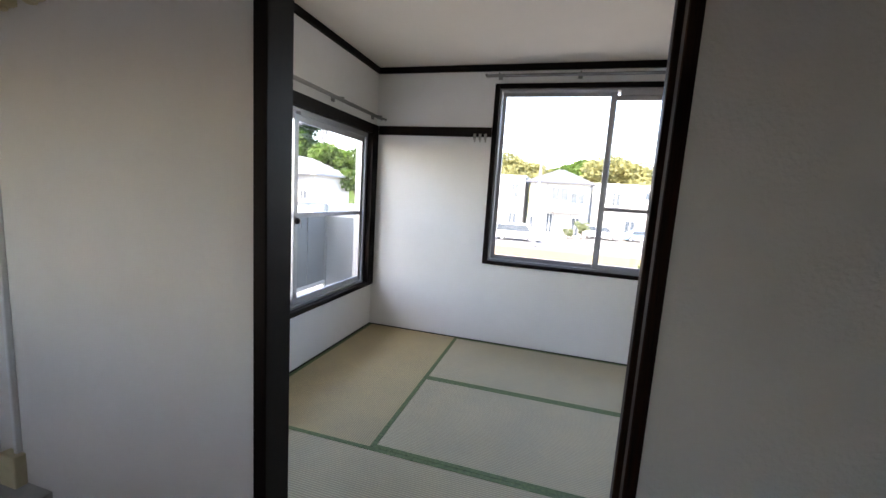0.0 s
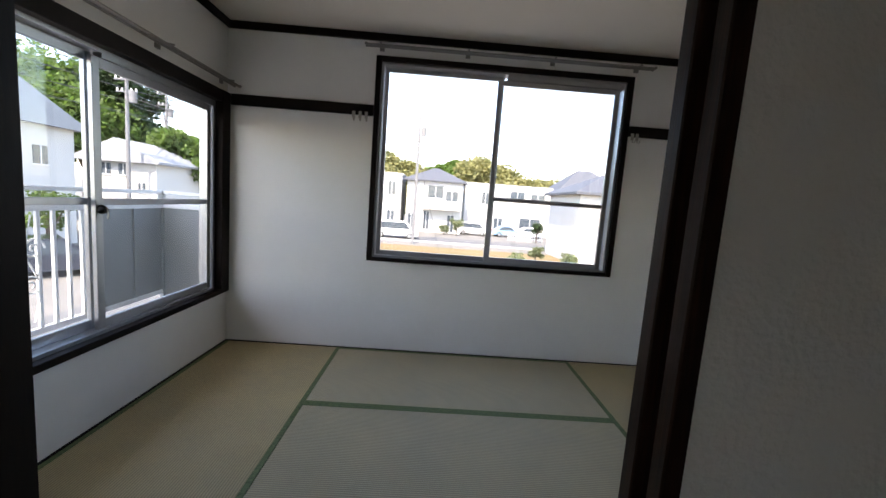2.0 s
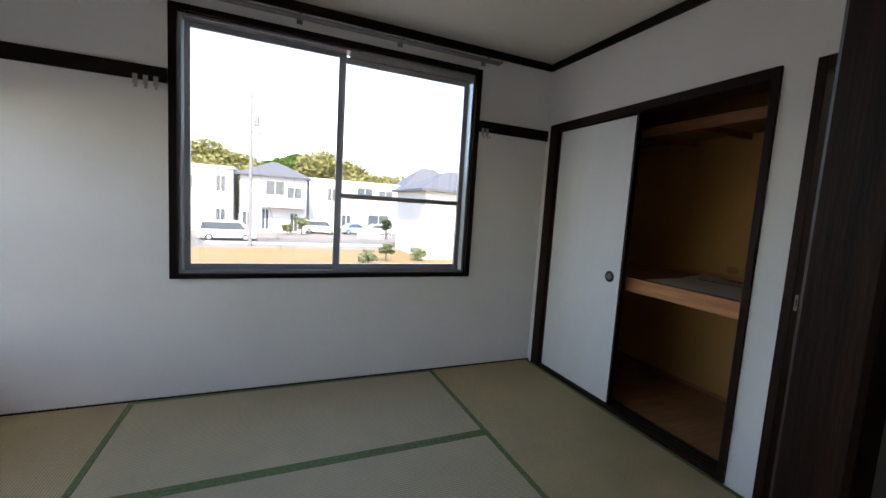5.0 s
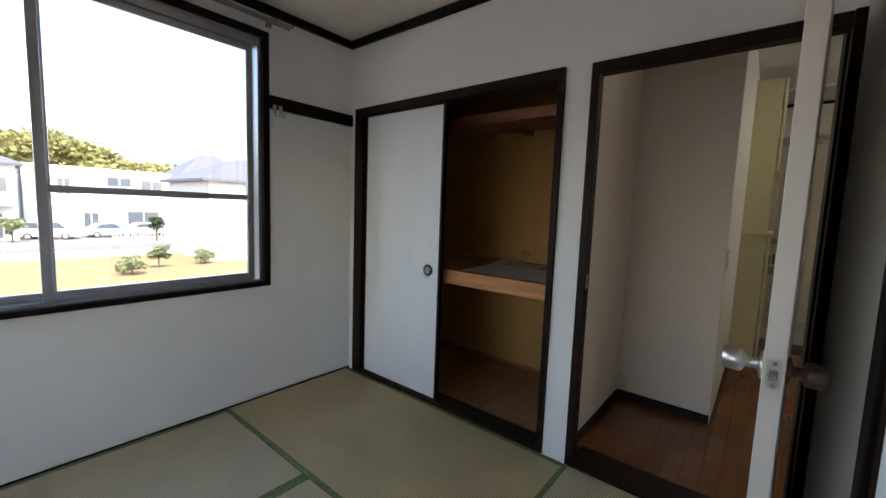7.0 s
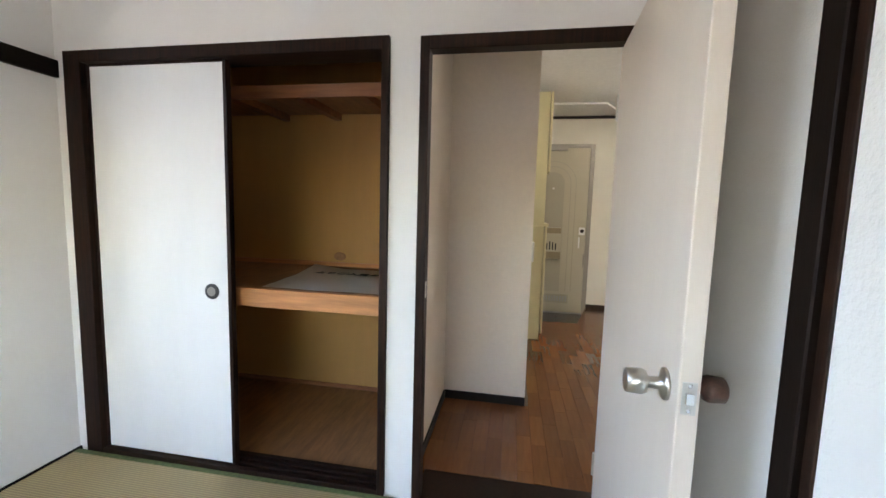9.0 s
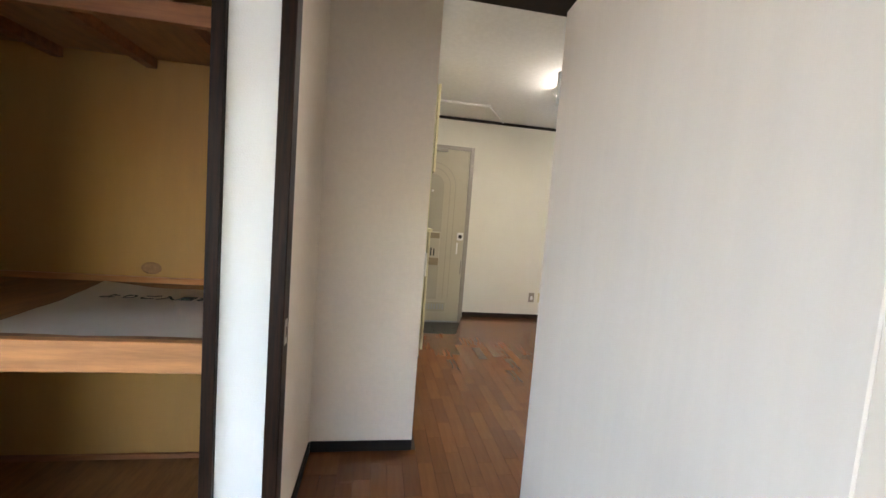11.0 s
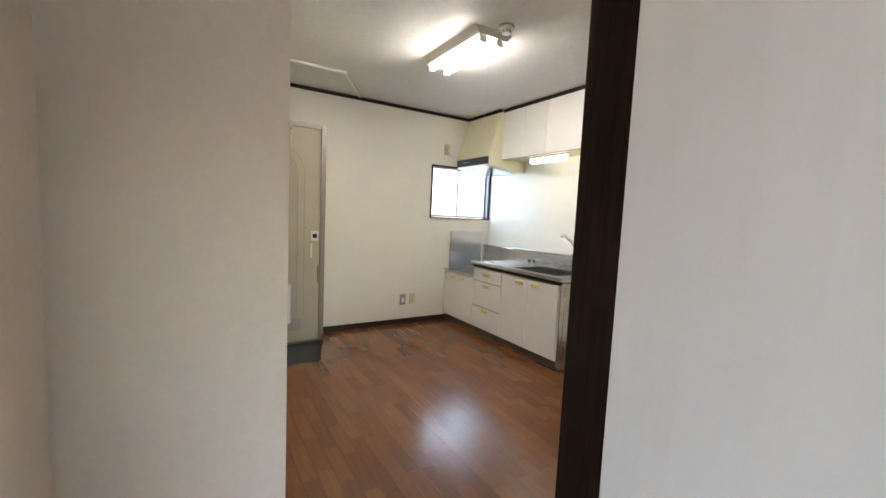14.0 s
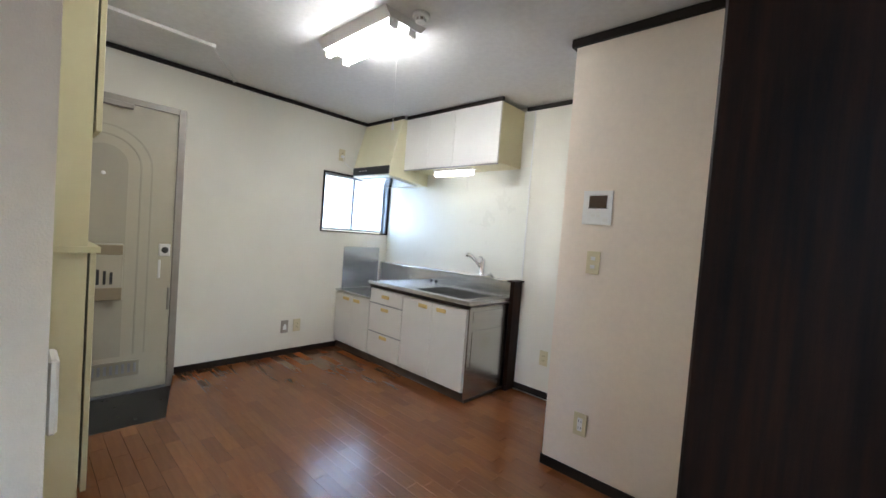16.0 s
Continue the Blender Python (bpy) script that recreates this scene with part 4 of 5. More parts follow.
# range hood with sloping front
hood = thing("range_hood", "cream enamel cooker hood with sloping front", "cooker hood")
bm = prism(bmesh.new(), [(KS + 0.003, 2.372), (-4.70, 2.372), (-4.572, 1.905), (-4.572, 1.805), (KS + 0.003, 1.758)], "x", 6.630, KX - 0.003)
part("canopy", bevel(bm, 0.003), HOODMAT, hood)
part("control_bar", B(6.633, KX - 0.02, -4.571, -4.556, 1.818, 1.897, w=0.003), BLACKPL, hood, "black control bar")
for i in range(3):
    part("control_mark", B(6.98 + 0.05 * i, 7.01 + 0.05 * i, -4.5558, -4.5548, 1.856, 1.862), WHITEPL, hood)
part("filter", prism(bmesh.new(), [(-5.0, 1.762), (-4.64, 1.795), (-4.64, 1.788), (-5.0, 1.755)], "x", 6.70, KX - 0.06), STEEL, hood, "steel grease filter")
# under-cabinet lamp
ul = thing("under_cabinet_light", "lit slim fluorescent light under the wall cabinet", "lamp")
part("housing", B(5.79, 6.26, UY - 0.10, UY - 0.045, 1.850, 1.870, w=0.003), WHITEPL, ul)
part("diffuser", bevel(box(bmesh.new(), 5.80, 6.25, UY - 0.098, UY - 0.047, 1.806, 1.8495), 0.008, 2), TUBE_S, ul, "glowing diffuser")
part("pull_cord", tube(bmesh.new(), [(5.83, UY - 0.05, 1.85), (5.83, UY - 0.048, 1.68)], 0.0016, 5), WHITEPL, ul)
# kitchen window
kw = thing("window_3", "small frosted sliding window with dark frame", "window", kind="structure")
y0, y1, z0, z1 = -5.085, -4.224, 1.212, 1.825
for nm, a in (("frame_jamb", (KX - 0.012, KX + 0.10, y0, y0 + 0.014, z0, z1)), ("frame_jamb", (KX - 0.012, KX + 0.10, y1 - 0.014, y1, z0, z1)),
              ("frame_head", (KX - 0.012, KX + 0.10, y0 + 0.014, y1 - 0.014, z1 - 0.014, z1)), ("window_sill", (KX - 0.014, KX + 0.10, y0 + 0.014, y1 - 0.014, z0, z0 + 0.014))):
    part(nm, B(*a, w=0.001), DARKWOOD, kw)
def frosted(name, at, ya, yb):
    s = new(name)
    s.parent = kw
    w = 0.022
    for nm, a in (("stile", (at - 0.01, at + 0.01, ya, ya + w, z0 + 0.016, z1 - 0.016)), ("stile", (at - 0.01, at + 0.01, yb - w, yb, z0 + 0.016, z1 - 0.016)),
                  ("rail", (at - 0.009, at + 0.009, ya + w, yb - w, z0 + 0.016, z0 + 0.04)), ("rail", (at - 0.009, at + 0.009, ya + w, yb - w, z1 - 0.038, z1 - 0.016))):
        part(nm, B(*a), ALU_W, s)
    g = part("pane", B(at - 0.002, at + 0.002, ya + w, yb - w, z0 + 0.04, z1 - 0.038), FROST, s)
    g.visible_shadow = False
frosted("sash_inner", KX + 0.03, -4.62, y1 - 0.016)
frosted("sash_outer", KX + 0.06, y0 + 0.03, -4.60)
part("track", B(KX + 0.005, KX + 0.05, y0 + 0.0145, y0 + 0.03, z0 + 0.015, z1 - 0.015), ALU_W, kw)
part("catch", B(KX + 0.012, KX + 0.02, -4.615, -4.60, 1.47, 1.50, w=0.002), ALU, kw)

# ---- ceiling lamp, detector, conduit ----
lamp = thing("ceiling_light", "lit twin-tube fluorescent ceiling light with pull cord", "lamp")
lx0, lx1, ly0, ly1 = 5.28, 5.94, -3.635, -3.405
bm = prism(bmesh.new(), [(ly0 - 0.03, KC - 0.001), (ly1 + 0.03, KC - 0.001), (ly1 - 0.008, KC - 0.045), (ly0 + 0.008, KC - 0.045)], "x", lx0, lx1)
part("housing", bm, WHITEPL, lamp)
for yy in (-3.585, -3.455):
    part("tube", cyl(bmesh.new(), (lx0 + 0.035, yy, KC - 0.064), (lx1 - 0.005, yy, KC - 0.064), 0.016), TUBE, lamp, "glowing fluorescent tube")
    for xx in (lx0 + 0.02, lx1 + 0.002):
        part("tube_holder", B(xx - 0.012, xx + 0.012, yy - 0.018, yy + 0.018, KC - 0.084, KC - 0.043, w=0.003), WHITEPL, lamp)
    part("starter", cyl(bmesh.new(), (lx0 + 0.012, yy + 0.03, KC - 0.045), (lx0 + 0.012, yy + 0.03, KC - 0.085), 0.011), WHITEPL, lamp)
part("pull_cord", tube(bmesh.new(), [(5.345, -3.52, KC - 0.045), (5.342, -3.523, 2.1), (5.339, -3.525, 1.86)], 0.0018, 5), WHITEPL, lamp)
part("cord_pull", lathe(bmesh.new(), (5.339, -3.525, 1.86), (0, 0, -1), [(0, 0.004), (0.01, 0.007), (0.035, 0.008), (0.04, 0.004)], 10), WHITEPL, lamp)
sd = thing("smoke_detector", "round white smoke detector on the ceiling", "smoke detector")
part("base", lathe(bmesh.new(), (5.20, -3.55, KC - 0.001), (0, 0, -1), [(0, 0.046), (0.015, 0.046), (0.019, 0.040)], 24), WHITEPL, sd, smooth=True)
part("chamber", lathe(bmesh.new(), (5.20, -3.55, KC - 0.019), (0, 0, -1), [(0, 0.022), (0.016, 0.022), (0.018, 0.018)], 16), FFRAME, sd)
for i in range(6):
    a = i * math.pi / 3
    part("cage_rib", B(5.20 + 0.024 * math.cos(a) - 0.004, 5.20 + 0.024 * math.cos(a) + 0.004, -3.55 + 0.024 * math.sin(a) - 0.004, -3.55 + 0.024 * math.sin(a) + 0.004, KC - 0.042, KC - 0.019), WHITEPL, sd)
part("cap", lathe(bmesh.new(), (5.20, -3.55, KC - 0.038), (0, 0, -1), [(0, 0.028), (0.005, 0.028), (0.008, 0.018)], 20), WHITEPL, sd)
cd = thing("conduit_run", "pale grey surface conduit running along the ceiling", "conduit")
part("duct", B(6.60, 6.62, -2.99, HY - 0.002, KC - 0.022, KC - 0.001, w=0.002), CONDUIT, cd)
part("duct", prism(bmesh.new(), [(6.60, -2.985), (6.62, -3.0), (KX - 0.025, -3.335), (KX - 0.045, -3.342)], "z", KC - 0.021, KC - 0.001), CONDUIT, cd)
part("elbow", B(6.594, 6.626, -3.01, -2.98, KC - 0.025, KC - 0.0005, w=0.003), CONDUIT, cd)


# ---- switches, sockets, intercom ----
def face_plate(name, label, cat, at, axis, w, h, material, details):
    """A bevelled wall plate; axis is the way that it faces."""
    t = thing(name, label, cat)
    x, y, z = at
    d = 0.008
    def bb(u0, u1, v0, v1, k0, k1):
        return B(x + u0, x + u1, y + k0, y + k1, z + v0, z + v1, w=0.001) if axis == "y" else B(x - k1, x - k0, y + u0, y + u1, z + v0, z + v1, w=0.001)
    part("plate", bb(-w / 2, w / 2, -h / 2, h / 2, 0.0004, d), material, t)
    for nm, m, u0, u1, v0, v1, k in details:
        part(nm, bb(u0, u1, v0, v1, d - 0.0005, d + k), m, t)
    return t

PY = -4.235
face_plate("intercom", "white wall intercom with small dark screen", "intercom", (4.456, PY, 1.474), "y", 0.155, 0.18, WHITEPL,
           [("screen", SCREEN, -0.05, 0.045, 0.0, 0.065, 0.002), ("bezel", BLACKPL, -0.054, 0.049, -0.004, 0.0, 0.001), ("button", CABWHITE, -0.02, 0.0, -0.05, -0.035, 0.002), ("button", CABWHITE, 0.01, 0.03, -0.05, -0.035, 0.002), ("talk_button", CABWHITE, -0.06, -0.035, -0.075, -0.055, 0.002)])
face_plate("light_switch", "ivory double wall switch plate", "switch", (4.453, PY, 1.182), "y", 0.07, 0.12, IVORYPL,
           [("rocker", WHITEPL, -0.012, 0.012, 0.012, 0.032, 0.003), ("rocker", WHITEPL, -0.012, 0.012, -0.032, -0.012, 0.003)])
slots = [("slot", BLACKPL, -0.008, -0.005, 0.012, 0.024, 0.0007), ("slot", BLACKPL, 0.005, 0.008, 0.012, 0.024, 0.0007), ("slot", BLACKPL, -0.008, -0.005, -0.024, -0.012, 0.0007), ("slot", BLACKPL, 0.005, 0.008, -0.024, -0.012, 0.0007)]
face_plate("wall_socket", "ivory double wall socket low on the wall", "socket", (4.445, PY, 0.305), "y", 0.07, 0.12, IVORYPL, [("insert", WHITEPL, -0.014, 0.014, -0.036, 0.036, 0.0002)] + slots)
face_plate("wall_socket", "ivory double wall socket beside the kitchen post", "socket", (5.13, KS, 0.325), "y", 0.07, 0.12, IVORYPL, slots)
face_plate("phone_socket", "grey metal wall plate with white telephone insert", "socket", (KX, -3.915, 0.275), "x", 0.07, 0.12, FFRAME, [("insert", FFRAME, -0.03, 0.03, -0.05, 0.05, 0.001), ("jack", WHITEPL, -0.016, 0.016, -0.03, 0.012, 0.004), ("jack_top", WHITEPL, -0.008, 0.008, 0.012, 0.024, 0.004)])
face_plate("wall_socket", "ivory double wall socket low on the wall", "socket", (KX, -4.037, 0.277), "x", 0.07, 0.12, IVORYPL, slots)
hs = face_plate("hood_socket", "ivory wall socket with the hood's plug", "socket", (KX, -4.419, 2.01), "x", 0.07, 0.12, IVORYPL, slots[:2] + [("plug", WHITEPL, -0.014, 0.014, -0.03, -0.004, 0.025)])
part("cable", tube(bmesh.new(), [(KX - 0.03, -4.419, 1.99), (KX - 0.03, -4.43, 1.95), (KX - 0.02, -4.50, 1.90), (KX - 0.015, -4.575, 1.888)], 0.004, 6), WHITEPL, hs)
# cable with box on the dim room's wall
tc = thing("wall_cable", "white surface cable with box on the wall", "cable")
part("duct", B(-0.305, -0.287, -2.425, -2.4045, 0.15, 1.72, w=0.003), WHITEPL, tc)
part("box", B(-0.36, -0.27, -2.445, -2.4045, 0.0, 0.15, w=0.004), IVORYPL, tc)

def wall_fitting(x0, x1, z0, label):
    t = thing("wall_fitting", label, "fitting", group="ivory wall fittings")
    part("body", B(x0, x1, -2.455, -2.4045, z0, z0 + 0.11, w=0.008), IVORYPL, t)
    part("cap", lathe(bmesh.new(), ((x0 + x1) / 2, -2.43, z0), (0, 0, -1), [(0, 0.02), (0.008, 0.018), (0.012, 0.01)], 14), IVORYPL, t)


wall_fitting(-0.21, -0.12, 1.765, "ivory plastic wall fitting beside a cable")
wall_fitting(-0.06, 0.02, 1.775, "small ivory plastic wall fitting")

# ---- balcony ----
solid("balcony_deck", B(-1.06, -0.135, -3.2, 0.86, -0.20, 0.02), DECK, "pale concrete balcony floor", "balcony", "structure")
# slab above the view, added to hold direct sun off the low window
solid("added_balcony_eave", B(-1.35, -0.13, -3.4, 1.2, 2.62, 2.78), DECK, "added unseen slab over the balcony that blocks the sun", "eave", "structure")
solid("wall_outer_corner", B(-0.13, 0.0, 0.131, 0.86, -3.0, 2.62), BALCPANEL, "grey outer wall beside the balcony", "wall", "structure")
rl = thing("balcony_railing", "white painted steel balcony railing with grey panels", "railing")
part("top_rail", B(-1.03, -0.985, -3.2, 0.82, 0.925, 0.975, w=0.004), BALC, rl)
part("top_rail", B(-0.985, -0.14, 0.77, 0.82, 0.925, 0.975, w=0.004), BALC, rl)
part("upper_bar", B(-1.022, -0.992, -3.2, 0.815, 1.055, 1.085, w=0.003), BALC, rl)
part("upper_bar", B(-0.992, -0.14, 0.78, 0.81, 1.055, 1.085, w=0.003), BALC, rl)
part("bottom_rail", B(-1.025, -0.99, -3.2, 0.80, 0.115, 0.155, w=0.003), BALC, rl)
for yy in (-3.15, -1.95, 0.05, 0.795):
    part("post", B(-1.03, -0.985, yy - 0.022, yy + 0.022, 0.02, 1.085, w=0.003), BALC if yy < 0 else BALCPANEL, rl)
part("post", B(-0.18, -0.14, 0.775, 0.815, 0.02, 1.085, w=0.003), BALC, rl)
for i in range(29):
    yy = -3.08 + 0.108 * i
    if yy < 0.0 and abs(yy + 1.95) > 0.05:
        part("baluster", B(-1.018, -0.997, yy - 0.012, yy + 0.012, 0.155, 0.925, w=0.002), BALC, rl)
part("side_panel", B(-1.016, -0.999, 0.075, 0.77, 0.155, 0.925), BALCPANEL, rl, "grey translucent panel")
part("side_panel", B(-0.98, -0.185, 0.788, 0.802, 0.06, 0.925), BALCPANEL, rl, "grey translucent panel")
part("panel_rib", B(-0.998, -0.985, 0.42, 0.445, 0.155, 0.925), BALCPANEL, rl)
for yy in (-0.42,):
    bm = bmesh.new()
    for s in (1, -1):
        pts = []
        for k in range(26):
            a = k * 0.42
            r = 0.075 * (1 - k / 30)
            pts.append((-1.008, yy + s * (0.01 + r * math.cos(a)), 0.56 + s * 0.12 + r * math.sin(a)))
        tube(bm, pts, 0.006, 6)
    tube(bm, [(-1.008, yy, 0.2), (-1.008, yy + 0.05, 0.45), (-1.008, yy - 0.05, 0.65), (-1.008, yy, 0.9)], 0.006, 6)
    part("scroll", bm, BALC, rl, "curled wrought ornament")

# ---- outdoors ----
GZ = -3.0
GROUND = mat("pale_gravel_ground", (0.17, 0.16, 0.145), 0.9, vary=0.25, scale=0.6, bump=0.3, bump_scale=8)
LOT = mat("dry_brown_earth_lot", (0.20, 0.115, 0.05), 0.95, vary=0.35, scale=0.5, color2=(0.15, 0.125, 0.05))
ROAD = mat("sunlit_asphalt", (0.12, 0.12, 0.12), 0.9, vary=0.2, scale=1.5)
HOUSEW = mat("white_stucco", (0.50, 0.49, 0.47), 0.85, vary=0.08, scale=0.8)
HOUSEB = mat("pale_beige_siding", (0.62, 0.59, 0.53), 0.85, vary=0.08, scale=0.8)
ROOFG = mat("grey_slate_roof", (0.085, 0.09, 0.105), 0.7, vary=0.25, scale=1.5, stretch=(1, 1, 6))
ROOFP = mat("pale_grey_metal_roof", (0.27, 0.28, 0.30), 0.6, vary=0.15, scale=2)
WINDARK = mat("dark_house_window", (0.06, 0.075, 0.09), 0.12)
POLEC = mat("pale_concrete_pole", (0.17, 0.17, 0.175), 0.8, vary=0.1, scale=3)
WIRE = mat("dark_cable", (0.03, 0.03, 0.035), 0.6)
LEAFG = mat("bright_green_leaves", (0.12, 0.20, 0.035), 0.6, vary=0.5, scale=0.8, rnd=0.35)
LEAFD = mat("dark_green_leaves", (0.045, 0.085, 0.025), 0.6, vary=0.5, scale=0.8, rnd=0.4)
LEAFP = mat("pale_green_garden_leaves", (0.20, 0.235, 0.11), 0.6, vary=0.4, scale=0.8, rnd=0.3)
LEAFY = mat("yellow_green_bamboo_leaves", (0.27, 0.26, 0.10), 0.6, vary=0.2, scale=0.4, rnd=0.18)
for leafmat in (LEAFG, LEAFD, LEAFY, LEAFP):
    nt = leafmat.node_tree
    pb = nt.nodes["Principled BSDF"]
    tl = nt.nodes.new("ShaderNodeBsdfTranslucent")
    nt.links.new(pb.inputs["Base Color"].links[0].from_socket, tl.inputs[0])
    mx = nt.nodes.new("ShaderNodeMixShader")
    mx.inputs[0].default_value = 0.45
    nt.links.new(pb.outputs[0], mx.inputs[1])
    nt.links.new(tl.outputs[0], mx.inputs[2])
    nt.links.new(mx.outputs[0], nt.nodes["Material Output"].inputs[0])
BARK = mat("grey_brown_bark", (0.10, 0.075, 0.055), 0.9, vary=0.4, scale=6)
CARWHITE = mat("white_car_paint", (0.75, 0.75, 0.75), 0.2, coat=0.6)
CARBLUE = mat("light_blue_car_paint", (0.20, 0.34, 0.50), 0.25, coat=0.6)
CARDARK = mat("dark_car_paint", (0.03, 0.035, 0.05), 0.2, coat=0.6)
RUBBER = mat("black_rubber", (0.02, 0.02, 0.02), 0.8)
RUST = mat("grey_lattice_steel", (0.14, 0.14, 0.15), 0.6, metal=0.3)

solid("ground", B(-400, 400, -120, 600, GZ - 0.5, GZ), GROUND, "pale open ground reaching the horizon", "ground", "structure")
solid("lot", B(-9, 15.5, 18, 33.0, GZ - 0.1, GZ + 0.03), LOT, "dry brown vacant lot", "ground", "structure")
solid("road", B(-60, 60, 37.0, 42.5, GZ - 0.1, GZ + 0.02), ROAD, "sunlit asphalt road", "road", "structure")
solid("road_west", B(-9.5, -4.0, -60, 37.0, GZ - 0.1, GZ + 0.015), ROAD, "asphalt side road", "road", "structure")
solid("kerb", B(-3.9, 30, 36.6, 36.9, GZ - 0.1, GZ + 0.14), HOUSEW, "pale concrete kerb", "kerb", "structure")


def house(name, label, x0, x1, y0, y1, eave, ridge, roof, wins, wall=HOUSEW, over=0.5, rz=0.0, base=GZ, roofmat=ROOFG):
    """A house with hipped, gabled or flat roof; windows (x0, x1, z0, z1, side) recessed."""
    t = thing(name, label, "house")
    part("wall", B(x0, x1, y0, y1, base, eave), wall, t)
    bm = bmesh.new()
    if roof == "flat":
        box(bm, x0 - 0.15, x1 + 0.15, y0 - 0.15, y1 + 0.15, eave, eave + 0.3)
    else:
        a = [bm.verts.new(p) for p in ((x0 - over, y0 - over, eave), (x1 + over, y0 - over, eave), (x1 + over, y1 + over, eave), (x0 - over, y1 + over, eave))]
        b0 = [bm.verts.new(v.co + Vector((0, 0, -0.18))) for v in a]
        ym, xm = (y0 + y1) / 2, (x0 + x1) / 2
        if roof == "hip":
            d = min((x1 - x0), (y1 - y0)) / 2 * 0.9
            r = [bm.verts.new((x0 + d, ym, ridge)), bm.verts.new((x1 - d, ym, ridge))]
        elif roof == "gable_y":
            r = [bm.verts.new((xm, y0 - over, ridge)), bm.verts.new((xm, y1 + over, ridge))]
        else:
            r = [bm.verts.new((x0 - over, ym, ridge)), bm.verts.new((x1 + over, ym, ridge))]
        if roof == "gable_y":
            bm.faces.new((a[0], a[1], r[0])); bm.faces.new((a[1], a[2], r[1], r[0])); bm.faces.new((a[2], a[3], r[1])); bm.faces.new((a[3], a[0], r[0], r[1]))
        else:
            bm.faces.new((a[0], a[1], r[1], r[0])); bm.faces.new((a[1], a[2], r[1])); bm.faces.new((a[2], a[3], r[0], r[1])); bm.faces.new((a[3], a[0], r[0]))
        for i in range(4):
            bm.faces.new((a[i], b0[i], b0[(i + 1) % 4], a[(i + 1) % 4]))
        bm.faces.new(b0)
    part("roof", bm, roofmat if roof != "flat" else wall, t)
    if roof == "gable_y":
        bm = bmesh.new()
        prism(bm, [(x0, eave), (x1, eave), ((x0 + x1) / 2, ridge - 0.25)], "y", y0, y1)
        part("gable", bm, wall, t)
    for (a, b, c, d, side) in wins:
        if side == "s":
            w = part("window", B(a, b, y0 - 0.05, y0 + 0.03, c, d), WINDARK, t)
            part("frame", B(a - 0.06, b + 0.06, y0 - 0.09, y0 - 0.052, c - 0.06, c), BALC, w)
            part("frame", B((a + b) / 2 - 0.03, (a + b) / 2 + 0.03, y0 - 0.08, y0 - 0.051, c, d), BALC, w)
        elif side == "e":
            w = part("window", B(x1 - 0.03, x1 + 0.05, a, b, c, d), WINDARK, t)
            part("frame", B(x1 + 0.051, x1 + 0.08, a - 0.06, b + 0.06, c - 0.06, c), BALC, w)
            part("frame", B(x1 + 0.051, x1 + 0.08, (a + b) / 2 - 0.03, (a + b) / 2 + 0.03, c, d), BALC, w)
    return t


house("house", "white flat-roofed two-storey house", -9.5, -2.9, 49.5, 57, 4.2, 4.2, "flat", [(-4.6, -3.7, 1.6, 3.4, "s"), (-4.6, -3.7, -2.2, -0.4, "s"), (-8.3, -6.9, 1.8, 3.2, "s")])
h2 = house("house", "white two-storey house with grey hipped roof", -2.2, 5.2, 50.0, 58, 3.9, 5.8, "hip", [(0.6, 2.6, 1.6, 3.2, "s"), (3.0, 4.6, 0.4, 2.6, "s"), (-1.9, -1.0, -2.6, -0.6, "s"), (0.2, 0.9, -2.6, -0.2, "s"), (3.4, 4.2, -2.8, -0.6, "s")])
part("balcony", B(0.0, 4.9, 48.9, 49.9, 0.1, 1.3), HOUSEW, h2)
house("house", "long white house with flat roof and windows", 5.9, 18.5, 55, 63, 4.0, 4.0, "flat", [(8.4, 9.4, 1.3, 3.0, "s"), (12.5, 14.6, 2.4, 3.4, "s"), (15.6, 17.6, 2.2, 3.2, "s"), (10.4, 11.6, -2.6, -0.6, "s"), (14.2, 17.2, -2.2, -0.4, "s")])
house("house", "white house with steep grey gabled roof", 18.8, 29.0, 53, 62, 3.6, 7.4, "hip", [(20.5, 22.0, 1.0, 2.4, "s")])
house("house", "near white house with grey hipped roof", 12.6, 21.0, 27.2, 35, 2.7, 4.6, "hip", [(16.2, 17.6, 0.2, 1.6, "s")])
house("house", "white gabled house near the balcony", -28.0, -20.2, 13.2, 21.7, 3.9, 6.2, "gable_x", [(-23.6, -22.2, 0.8, 2.2, "s"), (15.4, 16.6, 1.2, 2.4, "e"), (19.2, 20.0, 1.6, 2.6, "e")], base=GZ, roofmat=ROOFP)
house("house", "white gabled house with small dark windows", -24.3, -19.0, 27.0, 33, 2.5, 4.0, "gable_y", [(-22.9, -22.3, 1.4, 2.2, "s"), (-21.7, -21.0, 1.4, 2.2, "s"), (-20.3, -19.8, 0.2, 0.9, "s")], roofmat=ROOFP)


